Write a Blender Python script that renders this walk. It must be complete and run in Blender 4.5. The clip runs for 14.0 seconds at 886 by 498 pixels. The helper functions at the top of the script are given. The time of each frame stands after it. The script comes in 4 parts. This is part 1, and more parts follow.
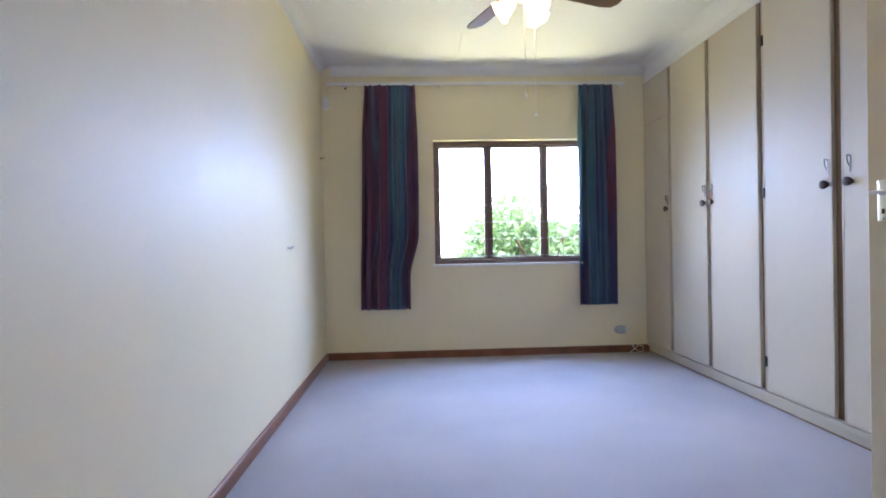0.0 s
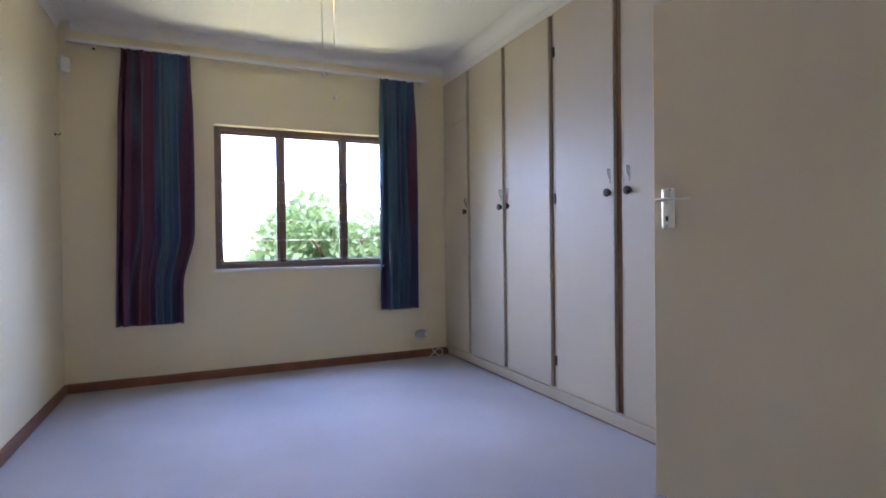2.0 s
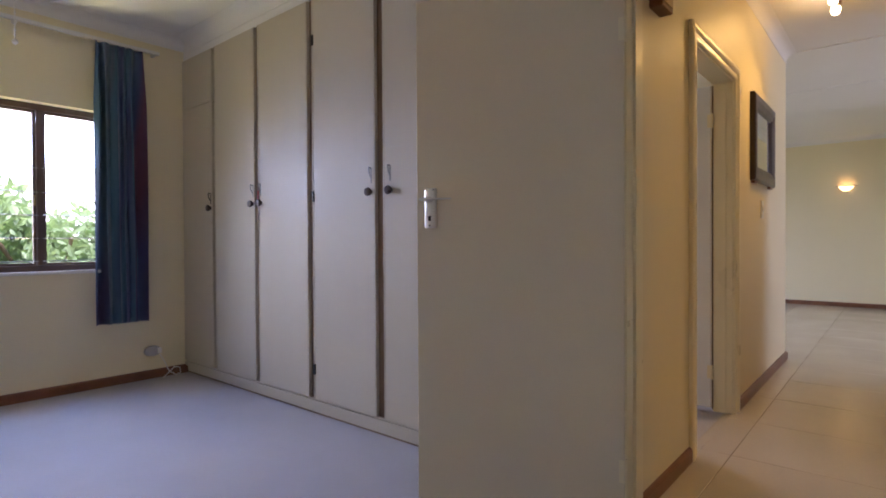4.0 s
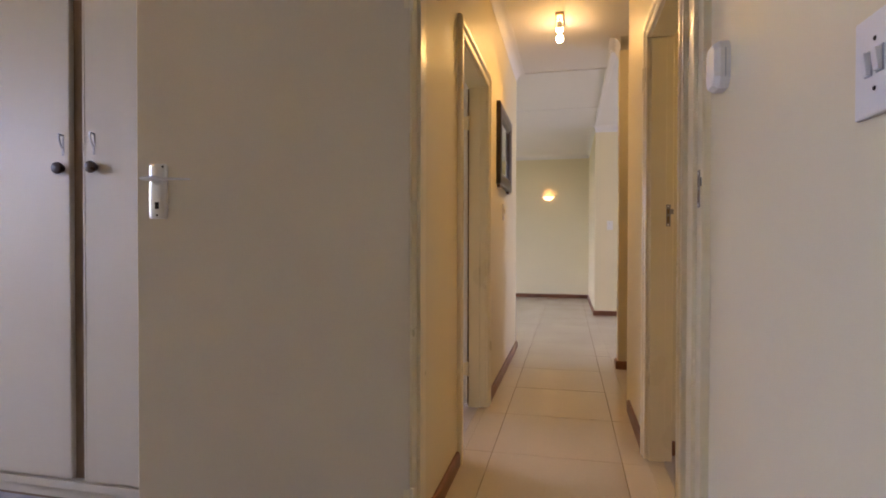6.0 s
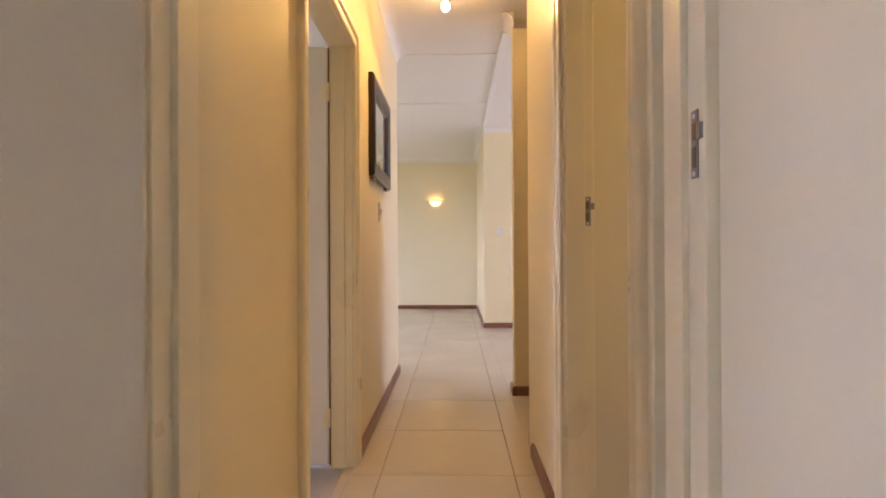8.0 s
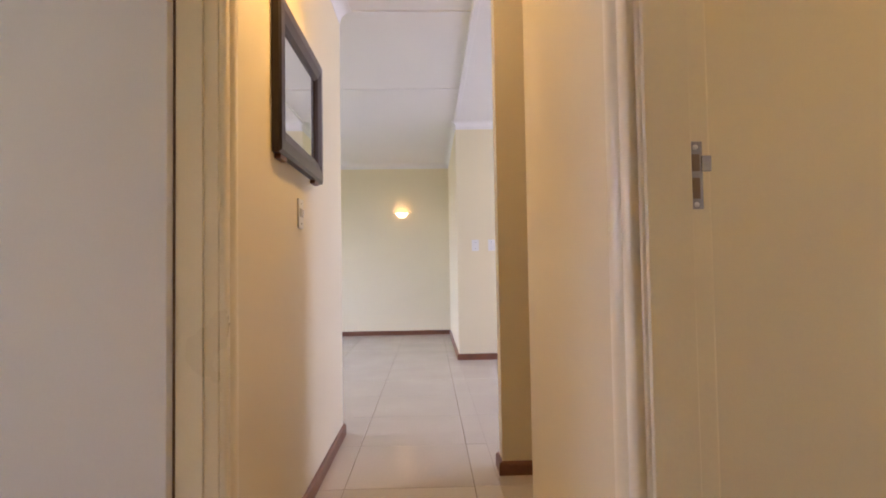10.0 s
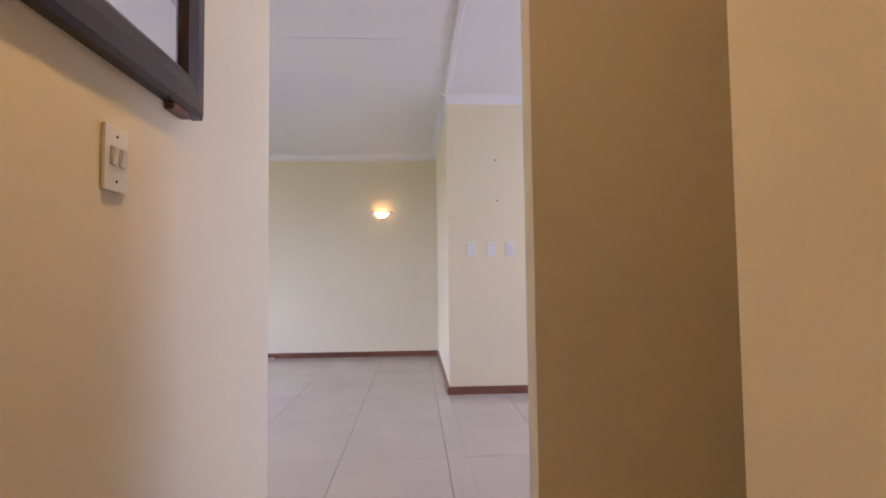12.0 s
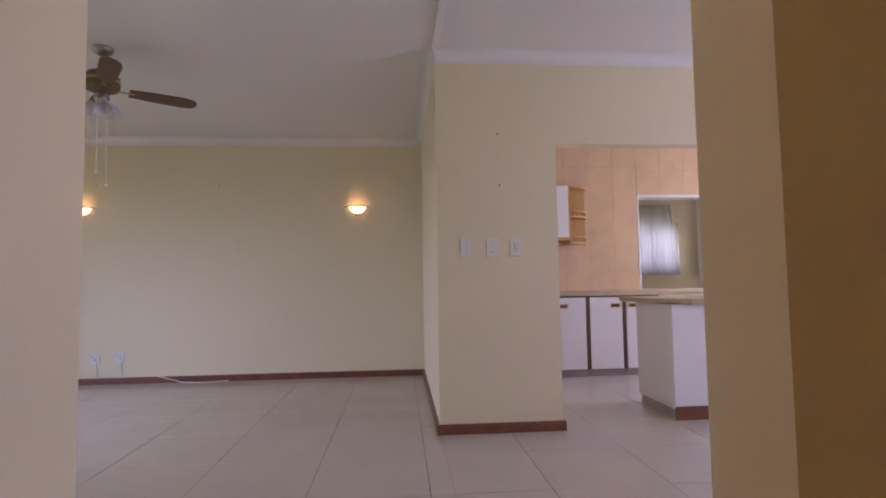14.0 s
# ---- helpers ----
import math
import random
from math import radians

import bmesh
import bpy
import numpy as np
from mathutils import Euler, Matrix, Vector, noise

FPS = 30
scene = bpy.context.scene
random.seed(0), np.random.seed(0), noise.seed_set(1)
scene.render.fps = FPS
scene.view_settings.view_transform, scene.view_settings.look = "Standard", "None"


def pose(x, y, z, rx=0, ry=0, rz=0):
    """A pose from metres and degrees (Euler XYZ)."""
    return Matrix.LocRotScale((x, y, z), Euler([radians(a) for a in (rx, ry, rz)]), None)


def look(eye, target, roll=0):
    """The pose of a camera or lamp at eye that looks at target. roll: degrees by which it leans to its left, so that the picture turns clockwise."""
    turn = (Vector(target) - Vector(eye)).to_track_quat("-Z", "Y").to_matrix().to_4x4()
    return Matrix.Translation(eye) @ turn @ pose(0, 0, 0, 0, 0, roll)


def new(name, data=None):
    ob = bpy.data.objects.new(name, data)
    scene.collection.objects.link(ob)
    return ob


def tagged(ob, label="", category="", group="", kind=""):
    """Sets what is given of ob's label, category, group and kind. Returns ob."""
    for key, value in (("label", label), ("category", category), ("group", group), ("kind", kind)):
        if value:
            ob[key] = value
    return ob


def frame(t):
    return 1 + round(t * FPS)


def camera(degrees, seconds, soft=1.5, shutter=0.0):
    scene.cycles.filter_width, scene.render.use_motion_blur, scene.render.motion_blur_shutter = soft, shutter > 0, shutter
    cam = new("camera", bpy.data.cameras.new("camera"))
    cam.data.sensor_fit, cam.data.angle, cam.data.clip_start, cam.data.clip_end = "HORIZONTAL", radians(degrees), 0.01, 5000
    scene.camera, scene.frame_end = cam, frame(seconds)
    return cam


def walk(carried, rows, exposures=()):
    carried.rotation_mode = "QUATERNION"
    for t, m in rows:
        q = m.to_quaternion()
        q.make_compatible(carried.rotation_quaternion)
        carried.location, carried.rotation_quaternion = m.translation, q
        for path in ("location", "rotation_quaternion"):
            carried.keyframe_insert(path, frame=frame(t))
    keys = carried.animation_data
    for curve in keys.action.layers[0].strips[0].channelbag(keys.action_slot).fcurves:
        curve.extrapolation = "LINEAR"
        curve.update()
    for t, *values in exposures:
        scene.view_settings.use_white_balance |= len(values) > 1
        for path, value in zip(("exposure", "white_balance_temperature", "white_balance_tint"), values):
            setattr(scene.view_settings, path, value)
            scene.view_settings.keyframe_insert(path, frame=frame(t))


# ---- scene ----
cam = camera(79.0, 14.0, soft=1.8)
PATH = [
    (0, (0.660, 0.579, 1.059), (0.760, 2.577, 1.043), -1.1),
    (0.5, (0.676, 0.699, 1.075), (0.936, 2.682, 1.050), -1.0),
    (1, (0.705, 0.778, 1.069), (1.140, 2.730, 1.046), -1.0),
    (1.5, (0.717, 0.862, 1.071), (1.333, 2.764, 1.046), -0.8),
    (2, (0.745, 0.941, 1.072), (1.560, 2.767, 1.046), -0.7),
    (2.5, (0.759, 1.012, 1.071), (1.766, 2.739, 1.042), -0.5),
    (3, (0.780, 1.045, 1.070), (1.977, 2.648, 1.043), -0.4),
    (5.5, (1.023, 1.307, 1.038), (2.9, 1.996, 1.016), 0.0),
    (6, (1.112, 1.379, 1.049), (3.06, 1.832, 1.025), 0.1),
    (6.5, (1.23, 1.419, 1.049), (3.217, 1.648, 1.022), -0.1),
    (7, (1.429, 1.4, 1.045), (3.425, 1.524, 1.031), -0.2),
    (7.5, (1.64, 1.392, 1.045), (3.638, 1.472, 1.044), -0.3),
    (8, (1.908, 1.391, 1.039), (3.907, 1.437, 1.047), -0.3),
    (10.5, (3.345, 1.295, 1.045), (5.342, 1.231, 1.123), -0.8),
    (11, (3.664, 1.274, 1.047), (5.661, 1.205, 1.128), -0.4),
    (11.5, (4.003, 1.304, 1.062), (5.999, 1.214, 1.152), -0.5),
    (12, (4.318, 1.297, 1.054), (6.312, 1.194, 1.157), -0.7),
    (12.5, (4.633, 1.303, 1.057), (6.627, 1.187, 1.164), -0.5),
    (13, (4.912, 1.308, 1.06), (6.904, 1.176, 1.179), -0.8),
    (13.5, (5.164, 1.289, 1.042), (7.155, 1.137, 1.169), -0.7),
    (14, (5.397, 1.264, 1.06), (7.387, 1.104, 1.181), -0.9),
]
EXPOSURES = [(0, 2.12, 5400, 24), (0.5, 1.88, 5350, 24), (1.0, 1.74, 5350, 25), (2, 1.57, 5450, 28), (3, 1.33, 5650, 30), (5.5, 1.40, 6150, 36), (6.5, 1.62, 6300, 36), (8, 1.97, 6250, 38), (11, 1.93, 5450, 38), (12, 1.66, 5450, 42), (13, 1.25, 5650, 46), (14, 0.82, 5800, 46)]
walk(cam, [(t, look(eye, target, roll)) for t, eye, target, roll in PATH], EXPOSURES)

# ---- light ----
world = bpy.data.worlds.new("sky")
scene.world = world
world.use_nodes = True
wn, wl = world.node_tree.nodes, world.node_tree.links
sky = wn.new("ShaderNodeTexSky")
sky.sky_type, sky.sun_disc = "NISHITA", False
sky.sun_elevation, sky.sun_rotation = radians(58), radians(200)
sky.air_density, sky.dust_density, sky.ozone_density = 1.0, 2.5, 1.0
wl.new(sky.outputs[0], wn["Background"].inputs[0])
wn["Background"].inputs[1].default_value = 0.15
sun = new("sun", bpy.data.lights.new("sun", "SUN"))
sun.data.energy, sun.data.angle, sun.data.color = 5.0, radians(0.5), (1.0, 0.95, 0.87)
sun.matrix_basis = look((0, 0, 20), (2.3, 6.3, 9.3))


def area_light(name, centre, aim, w, h, power, colour, spread=180):
    """An area lamp for sky or lawn light at a window, or for added fill."""
    ob = new(name, bpy.data.lights.new(name, "AREA"))
    ob.data.shape, ob.data.size, ob.data.size_y = "RECTANGLE", w, h
    ob.data.energy, ob.data.color = power, colour
    ob.data.spread = radians(spread)
    ob.matrix_basis = look(centre, aim)
    return ob


def bulb_light(name, place, power, colour, radius=0.03):
    ob = new(name, bpy.data.lights.new(name, "POINT"))
    ob.data.energy, ob.data.color, ob.data.shadow_soft_size = power, colour, radius
    ob.location = place
    return ob


FARX0, YN0 = 11.60, 5.625
WARM = (1.0, 0.60, 0.13)
DAY = (0.47, 0.67, 1.0)
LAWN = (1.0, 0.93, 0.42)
area_light("bedroom_sky_light", (1.66, YN0 + 0.195, 1.80), (1.35, 2.5, -0.3), 1.38, 0.36, 9.2, DAY, 124)
# lamp hidden outside below the sill, in place of light off the lawn
area_light("bedroom_lawn_light", (1.65, YN0 + 0.55, 0.48), (1.5, 3.6, 2.72), 1.5, 0.5, 11.5, LAWN, 125)
area_light("living_sky_light", (8.6, 6.6, 1.25), (10.7, 3.0, -1.3), 2.7, 1.7, 7.5, (0.26, 0.53, 1.0), 95)
area_light("living_lawn_light", (8.6, 6.62, 1.2), (8.6, 3.4, 4.6), 2.7, 1.7, 2.8, LAWN, 115)
area_light("kitchen_sky_light", (10.4, -4.1, 1.5), (10.4, -1, 0.6), 1.5, 1.0, 26, (0.85, 0.9, 1.0), 160)
area_light("dining_sky_light", (7.5, -3.3, 1.5), (7.6, 0, 2.5), 1.5, 1.1, 19, (0.80, 0.86, 1.0), 170)
area_light("back_room_sky_light", (14.85, -3.3, 1.6), (12, -2.6, 1.0), 0.9, 0.7, 2, (0.9, 0.95, 0.9), 170)
# added fill by a closed wall, with no window behind it, brightens the back room
area_light("back_room_fill_light", (13.4, -4.95, 1.6), (13.2, -2, 1.4), 1.2, 1.0, 6, (1.0, 0.95, 0.75), 170)
area_light("left_room_sky_light", (5.2, 5.05, 1.5), (4.4, 2, 0.8), 1.4, 1.1, 5.5, (0.75, 0.82, 1.0), 160)
bulb_light("fan_bulb", (1.240, 3.30, 2.14), 0.85, WARM, 0.05)
for bx, bp in ((5.15, 0.80), (5.45, 0.14)):
    bulb_light("hall_bulb", (bx, 1.447, 2.535), bp, WARM, 0.03)
for bx, bp, aim in ((5.13, 6.4, (4.1, 1.62, 1.4)), (5.45, 9.5, (4.85, 1.885, 1.0))):
    beam = new("hall_spot_beam", bpy.data.lights.new("hall_spot_beam", "SPOT"))
    beam.data.energy, beam.data.color, beam.data.shadow_soft_size = bp, WARM, 0.03
    beam.data.spot_size, beam.data.spot_blend = radians(140 if bx < 5.2 else 100), 1.0
    beam.matrix_basis = look((bx, 1.447, 2.53), aim)
for by in (1.746, 4.76):
    bulb_light("sconce_bulb", (FARX0 - 0.09, by, 1.945), 0.16, WARM, 0.03)
# unseen bulb without a fitting, added to give the side room its amber light
bulb_light("right_room_assumed_bulb", (3.3, -0.5, 2.35), 5.5, WARM, 0.06)

# ---- materials ----


def mat(name, base, rough=0.5, vary=0.06, scale=3.0, fine=120.0, bump=0.05, metal=0.0, depth=0.002, stretch=(1, 1, 1), spread=0.0):
    """A surface with broad stains, fine grain and fine relief, in metres. spread: how much single pieces differ."""
    m = bpy.data.materials.new(name)
    m.use_nodes = True
    n, l = m.node_tree.nodes, m.node_tree.links
    b = n["Principled BSDF"]
    b.inputs["Metallic"].default_value = metal
    co = n.new("ShaderNodeTexCoord")
    mp = n.new("ShaderNodeMapping")
    mp.inputs["Scale"].default_value = stretch
    geo = n.new("ShaderNodeNewGeometry")
    l.new(geo.outputs["Position"], mp.inputs["Vector"])
    big, small = n.new("ShaderNodeTexNoise"), n.new("ShaderNodeTexNoise")
    big.inputs["Scale"].default_value, big.inputs["Detail"].default_value = scale, 5
    small.inputs["Scale"].default_value, small.inputs["Detail"].default_value = fine, 3
    l.new(mp.outputs[0], big.inputs["Vector"]), l.new(mp.outputs[0], small.inputs["Vector"])
    mix = n.new("ShaderNodeMath")
    mix.operation = "MULTIPLY_ADD"
    l.new(big.outputs[0], mix.inputs[0])
    mix.inputs[1].default_value = 0.65
    sm = n.new("ShaderNodeMath")
    sm.operation = "MULTIPLY"
    l.new(small.outputs[0], sm.inputs[0])
    sm.inputs[1].default_value = 0.35
    l.new(sm.outputs[0], mix.inputs[2])
    last = mix.outputs[0]
    if spread:
        info, ad = n.new("ShaderNodeObjectInfo"), n.new("ShaderNodeMath")
        ad.operation = "MULTIPLY_ADD"
        l.new(info.outputs["Random"], ad.inputs[0])
        ad.inputs[1].default_value = spread
        l.new(last, ad.inputs[2])
        last = ad.outputs[0]
    ramp = n.new("ShaderNodeValToRGB")
    ramp.color_ramp.elements[0].position, ramp.color_ramp.elements[1].position = 0.25, 0.75 + spread
    ramp.color_ramp.elements[0].color = (*[c * (1 - vary) for c in base], 1)
    ramp.color_ramp.elements[1].color = (*[min(1, c * (1 + vary)) for c in base], 1)
    l.new(last, ramp.inputs[0])
    l.new(ramp.outputs[0], b.inputs["Base Color"])
    rr = n.new("ShaderNodeMapRange")
    rr.inputs["To Min"].default_value, rr.inputs["To Max"].default_value = max(0.02, rough - 0.08), min(1, rough + 0.08)
    l.new(big.outputs[0], rr.inputs["Value"])
    l.new(rr.outputs[0], b.inputs["Roughness"])
    if bump:
        bp = n.new("ShaderNodeBump")
        bp.inputs["Strength"].default_value, bp.inputs["Distance"].default_value = bump, depth
        l.new(small.outputs[0], bp.inputs["Height"])
        l.new(bp.outputs[0], b.inputs["Normal"])
    return m


def glowing(name, colour, strength):
    m = bpy.data.materials.new(name)
    m.use_nodes = True
    b = m.node_tree.nodes["Principled BSDF"]
    b.inputs["Base Color"].default_value = (*colour, 1)
    b.inputs["Emission Color"].default_value = (*colour, 1)
    b.inputs["Emission Strength"].default_value = strength
    return m


PAINT = mat("cream_wall_paint", (0.80, 0.72, 0.50), 0.52, 0.035, 1.2, 260, 0.10)
CEIL = mat("white_ceiling_paint", (0.80, 0.79, 0.76), 0.75, 0.03, 1.0, 200, 0.08)
CORN = mat("white_cornice_paint", (0.80, 0.79, 0.77), 0.6, 0.03, 2.0, 150, 0.06)
WOODRED = mat("varnished_red_brown_wood", (0.19, 0.075, 0.038), 0.38, 0.35, 6.0, 90, 0.15)
FRAMEPAINT = mat("cream_gloss_frame_paint", (0.86, 0.77, 0.53), 0.30, 0.04, 3.0, 160, 0.08)
DOORPAINT = mat("cream_door_paint", (0.77, 0.68, 0.50), 0.5, 0.04, 1.5, 180, 0.08)
CUPBOARD = mat("cream_cupboard_paint", (0.57, 0.505, 0.39), 0.50, 0.03, 1.5, 180, 0.06)
GAPWOOD = mat("brown_edge_strip_and_gap_shade", (0.20, 0.13, 0.075), 0.55, 0.2, 5.0, 90, 0.1, stretch=(1, 1, 0.15))
CARPET = mat("lilac_grey_carpet", (0.42, 0.40, 0.42), 0.95, 0.15, 1.3, 420, 0.6, depth=0.004)
TILE = mat("polished_beige_tile", (0.57, 0.51, 0.435), 0.20, 0.07, 2.2, 60, 0.02, spread=0.10)
GROUT = mat("brown_grout", (0.22, 0.17, 0.13), 0.9, 0.15, 9, 200, 0.2)
STEEL = mat("brushed_steel", (0.82, 0.81, 0.78), 0.32, 0.04, 20, 300, 0.05, metal=1.0)
BRASS = mat("dull_brass", (0.45, 0.33, 0.16), 0.35, 0.1, 20, 200, 0.05, metal=1.0)
OLDCHROME = mat("worn_chrome", (0.34, 0.33, 0.31), 0.38, 0.2, 30, 300, 0.1, metal=1.0)
PLASTIC = mat("white_plastic", (0.80, 0.79, 0.76), 0.35, 0.02, 8, 200, 0.03)
GREYPLASTIC = mat("grey_plastic", (0.42, 0.43, 0.45), 0.4, 0.05, 8, 200, 0.03)
DARKWOOD = mat("dark_brown_frame_wood", (0.028, 0.016, 0.014), 0.30, 0.3, 8, 120, 0.12)
KNOB = mat("dark_turned_wood", (0.05, 0.025, 0.018), 0.3, 0.3, 20, 150, 0.1)
WINDOWWOOD = mat("dark_brown_window_frame", (0.14, 0.09, 0.075), 0.4, 0.2, 8, 120, 0.1)
BLACK = mat("dark_metal", (0.03, 0.028, 0.027), 0.4, 0.2, 10, 150, 0.1, metal=0.6)
WHITEUNIT = mat("white_laminate", (0.82, 0.81, 0.82), 0.35, 0.02, 2, 150, 0.03)
WORKTOP = mat("beige_worktop", (0.52, 0.42, 0.26), 0.35, 0.12, 12, 200, 0.05)
PINE = mat("golden_pine", (0.56, 0.33, 0.11), 0.45, 0.18, 4, 80, 0.1, stretch=(1, 1, 0.2))
PEACH = mat("peach_wall_tile", (0.71, 0.50, 0.30), 0.30, 0.13, 5, 45, 0.06, spread=0.10)
KICK = mat("grey_plinth", (0.40, 0.37, 0.35), 0.6, 0.1, 4, 120, 0.08)
SHADEGLASS = glowing("lit_frosted_glass", (1.0, 0.66, 0.27), 1.5)
BULBGLOW = glowing("lit_bulb", (1.0, 0.70, 0.32), 26.0)
FROST = mat("frosted_white_glass", (0.75, 0.75, 0.76), 0.3, 0.05, 10, 100, 0.05)
BLADE = mat("dark_fan_blade_wood", (0.15, 0.095, 0.05), 0.65, 0.2, 5, 80, 0.1)
PLASTEROUT = mat("white_outside_plaster", (0.75, 0.74, 0.72), 0.8, 0.05, 3, 90, 0.2)
GRASS = mat("lawn", (0.26, 0.30, 0.11), 0.9, 0.4, 2.0, 60, 0.6, depth=0.03)
LEAF = mat("leaf_green", (0.27, 0.38, 0.23), 0.40, 0.5, 3.0, 40, 0.1)
ln, ll = LEAF.node_tree.nodes, LEAF.node_tree.links
thin, half = ln.new("ShaderNodeBsdfTranslucent"), ln.new("ShaderNodeMixShader")
thin.inputs[0].default_value, half.inputs[0].default_value = (0.42, 0.58, 0.22, 1), 0.42
ll.new(ln["Principled BSDF"].outputs[0], half.inputs[1]), ll.new(thin.outputs[0], half.inputs[2])
ll.new(half.outputs[0], ln["Material Output"].inputs[0])
BARK = mat("bark", (0.16, 0.12, 0.08), 0.9, 0.3, 6, 60, 0.6, depth=0.01)

glass = bpy.data.materials.new("window_glass")
glass.use_nodes = True
gb = glass.node_tree.nodes["Principled BSDF"]
gb.inputs["Transmission Weight"].default_value, gb.inputs["Roughness"].default_value, gb.inputs["IOR"].default_value = 1.0, 0.0, 1.05
mirror_glass = bpy.data.materials.new("mirror_silvering")
mirror_glass.use_nodes = True
mb = mirror_glass.node_tree.nodes["Principled BSDF"]
mb.inputs["Metallic"].default_value, mb.inputs["Roughness"].default_value = 1.0, 0.02
mb.inputs["Base Color"].default_value = (0.88, 0.89, 0.88, 1)

# ---- mesh helpers ----


def box(bm, x0, x1, y0, y1, z0, z1, bevel=0.0):
    vs = [bm.verts.new((x, y, z)) for x in (x0, x1) for y in (y0, y1) for z in (z0, z1)]
    fs = [bm.faces.new([vs[i] for i in q]) for q in ((0, 1, 3, 2), (4, 6, 7, 5), (0, 4, 5, 1), (2, 3, 7, 6), (0, 2, 6, 4), (1, 5, 7, 3))]
    if bevel:
        es = list({e for f in fs for e in f.edges})
        bmesh.ops.bevel(bm, geom=es, offset=bevel, segments=2, affect="EDGES", profile=0.6)
    return bm


def boxes(*dims, bevel=0.0):
    bm = bmesh.new()
    for d in dims:
        box(bm, *d, bevel=bevel)
    return bm


def lathe(rings, n=20, caps=True):
    """A turned body: rings of (radius, z), about z."""
    bm = bmesh.new()
    loops = [[bm.verts.new((r * math.cos(2 * math.pi * i / n), r * math.sin(2 * math.pi * i / n), z)) for i in range(n)] for r, z in rings]
    for a, b in zip(loops, loops[1:]):
        for i in range(n):
            bm.faces.new((a[i], a[(i + 1) % n], b[(i + 1) % n], b[i]))
    if caps:
        bm.faces.new(loops[0][::-1]), bm.faces.new(loops[-1])
    bmesh.ops.recalc_face_normals(bm, faces=bm.faces)
    return bm


def tube(points, radius, n=8):
    """A round bar or wire along points."""
    bm = bmesh.new()
    pts = [Vector(p) for p in points]
    loops = []
    for i, p in enumerate(pts):
        way = (pts[min(i + 1, len(pts) - 1)] - pts[max(i - 1, 0)]).normalized()
        side = way.cross(Vector((0.13, 0.31, 1)) if abs(way.z) < 0.9 else Vector((1, 0.2, 0))).normalized()
        up = way.cross(side)
        loops.append([bm.verts.new(p + radius * (side * math.cos(2 * math.pi * k / n) + up * math.sin(2 * math.pi * k / n))) for k in range(n)])
    for a, b in zip(loops, loops[1:]):
        for k in range(n):
            bm.faces.new((a[k], a[(k + 1) % n], b[(k + 1) % n], b[k]))
    bm.faces.new(loops[0][::-1]), bm.faces.new(loops[-1])
    bmesh.ops.recalc_face_normals(bm, faces=bm.faces)
    return bm


def moved(bm, m):
    bm.transform(m)
    return bm


def smooth(ob, angle=40):
    for p in ob.data.polygons:
        p.use_smooth = True
    ob.data.set_sharp_from_angle(angle=radians(angle))
    return ob


def link(name, bm, material):
    me = bpy.data.meshes.new(name)
    bmesh.ops.recalc_face_normals(bm, faces=bm.faces)
    bm.to_mesh(me)
    bm.free()
    me.materials.append(material)
    return new(name, me)


def part(name, bm, material, parent, label="", soft=False):
    ob = link(name, bm, material)
    ob.parent = parent
    if label:
        ob["label"] = label
    return smooth(ob) if soft else ob


def thing(name, label, category, place=(0, 0, 0), turn=0, group=""):
    ob = new(name)
    ob.empty_display_size = 0.1
    ob.matrix_basis = pose(*place, 0, 0, turn)
    return tagged(ob, label, category, group)


def setting(name, bm, material, label="", category=""):
    return tagged(link(name, bm, material), label, category, kind="structure")


# ---- structure ----
XL, YN, XW = -0.190, YN0, 2.872
YL, YR = 1.885, 1.0
ZC = 2.72
TOP = 2.95
FARX, PILX = FARX0, 9.185

setting("wall_west", boxes((XL - 0.2, XL, -0.8, YN + 0.22, 0, TOP)), PAINT)
WX0, WX1, WZ0, WZ1 = 0.838, 2.436, 0.872, 2.041
setting("wall_north", boxes((XL, WX0, YN, YN + 0.22, 0, TOP), (WX1, 3.6, YN, YN + 0.22, 0, TOP),
        (WX0, WX1, YN, YN + 0.22, 0, WZ0), (WX0, WX1, YN, YN + 0.22, WZ1, TOP)), PAINT)
setting("wall_wardrobe_back", boxes((3.50, 3.60, 2.70, YN, 0, TOP), (2.71, 3.60, 2.0, 2.70, 0, TOP)), PAINT)
setting("wall_bedroom_door", boxes((2.71, 2.86, YL - 0.014, 1.99, 0, TOP), (2.71, 2.86, YR, YL - 0.014, 2.06, TOP)), PAINT)
setting("wall_bedroom_south", boxes((1.45, 3.02, 0.87, YR, 0, TOP)), PAINT)
setting("wall_alcove_side", boxes((1.45, 1.57, -0.8, 0.87, 0, TOP)), PAINT)
setting("wall_alcove_end", boxes((XL, 1.57, -0.95, -0.8, 0, TOP)), PAINT)
LD0, LD1 = 3.64, 4.52
setting("wall_hall_left", boxes((2.86, LD0, YL, 2.0, 0, TOP), (LD1, 6.50, YL, 2.0, 0, TOP), (LD0, LD1, YL, 2.0, 2.05, TOP)), PAINT)
RD0, RD1 = 3.07, 3.885
setting("wall_hall_right", boxes((3.02, RD0, 0.89, YR, 0, TOP), (RD1, 4.80, 0.89, YR, 0, TOP), (RD0, RD1, 0.89, YR, 2.05, TOP)), PAINT)
setting("wall_side_room", boxes((3.955, 4.10, -1.6, 0.889, 0, TOP), (1.57, 3.955, -1.7, -1.6, 0, TOP)), PAINT)
setting("wall_passage", boxes((4.686, 4.80, -2.6, 0.889, 0, TOP), (4.686, 5.90, -2.75, -2.6, 0, TOP)), PAINT)
setting("wall_column", boxes((5.785, 5.90, -3.2, 0.97, 0, TOP)), PAINT)
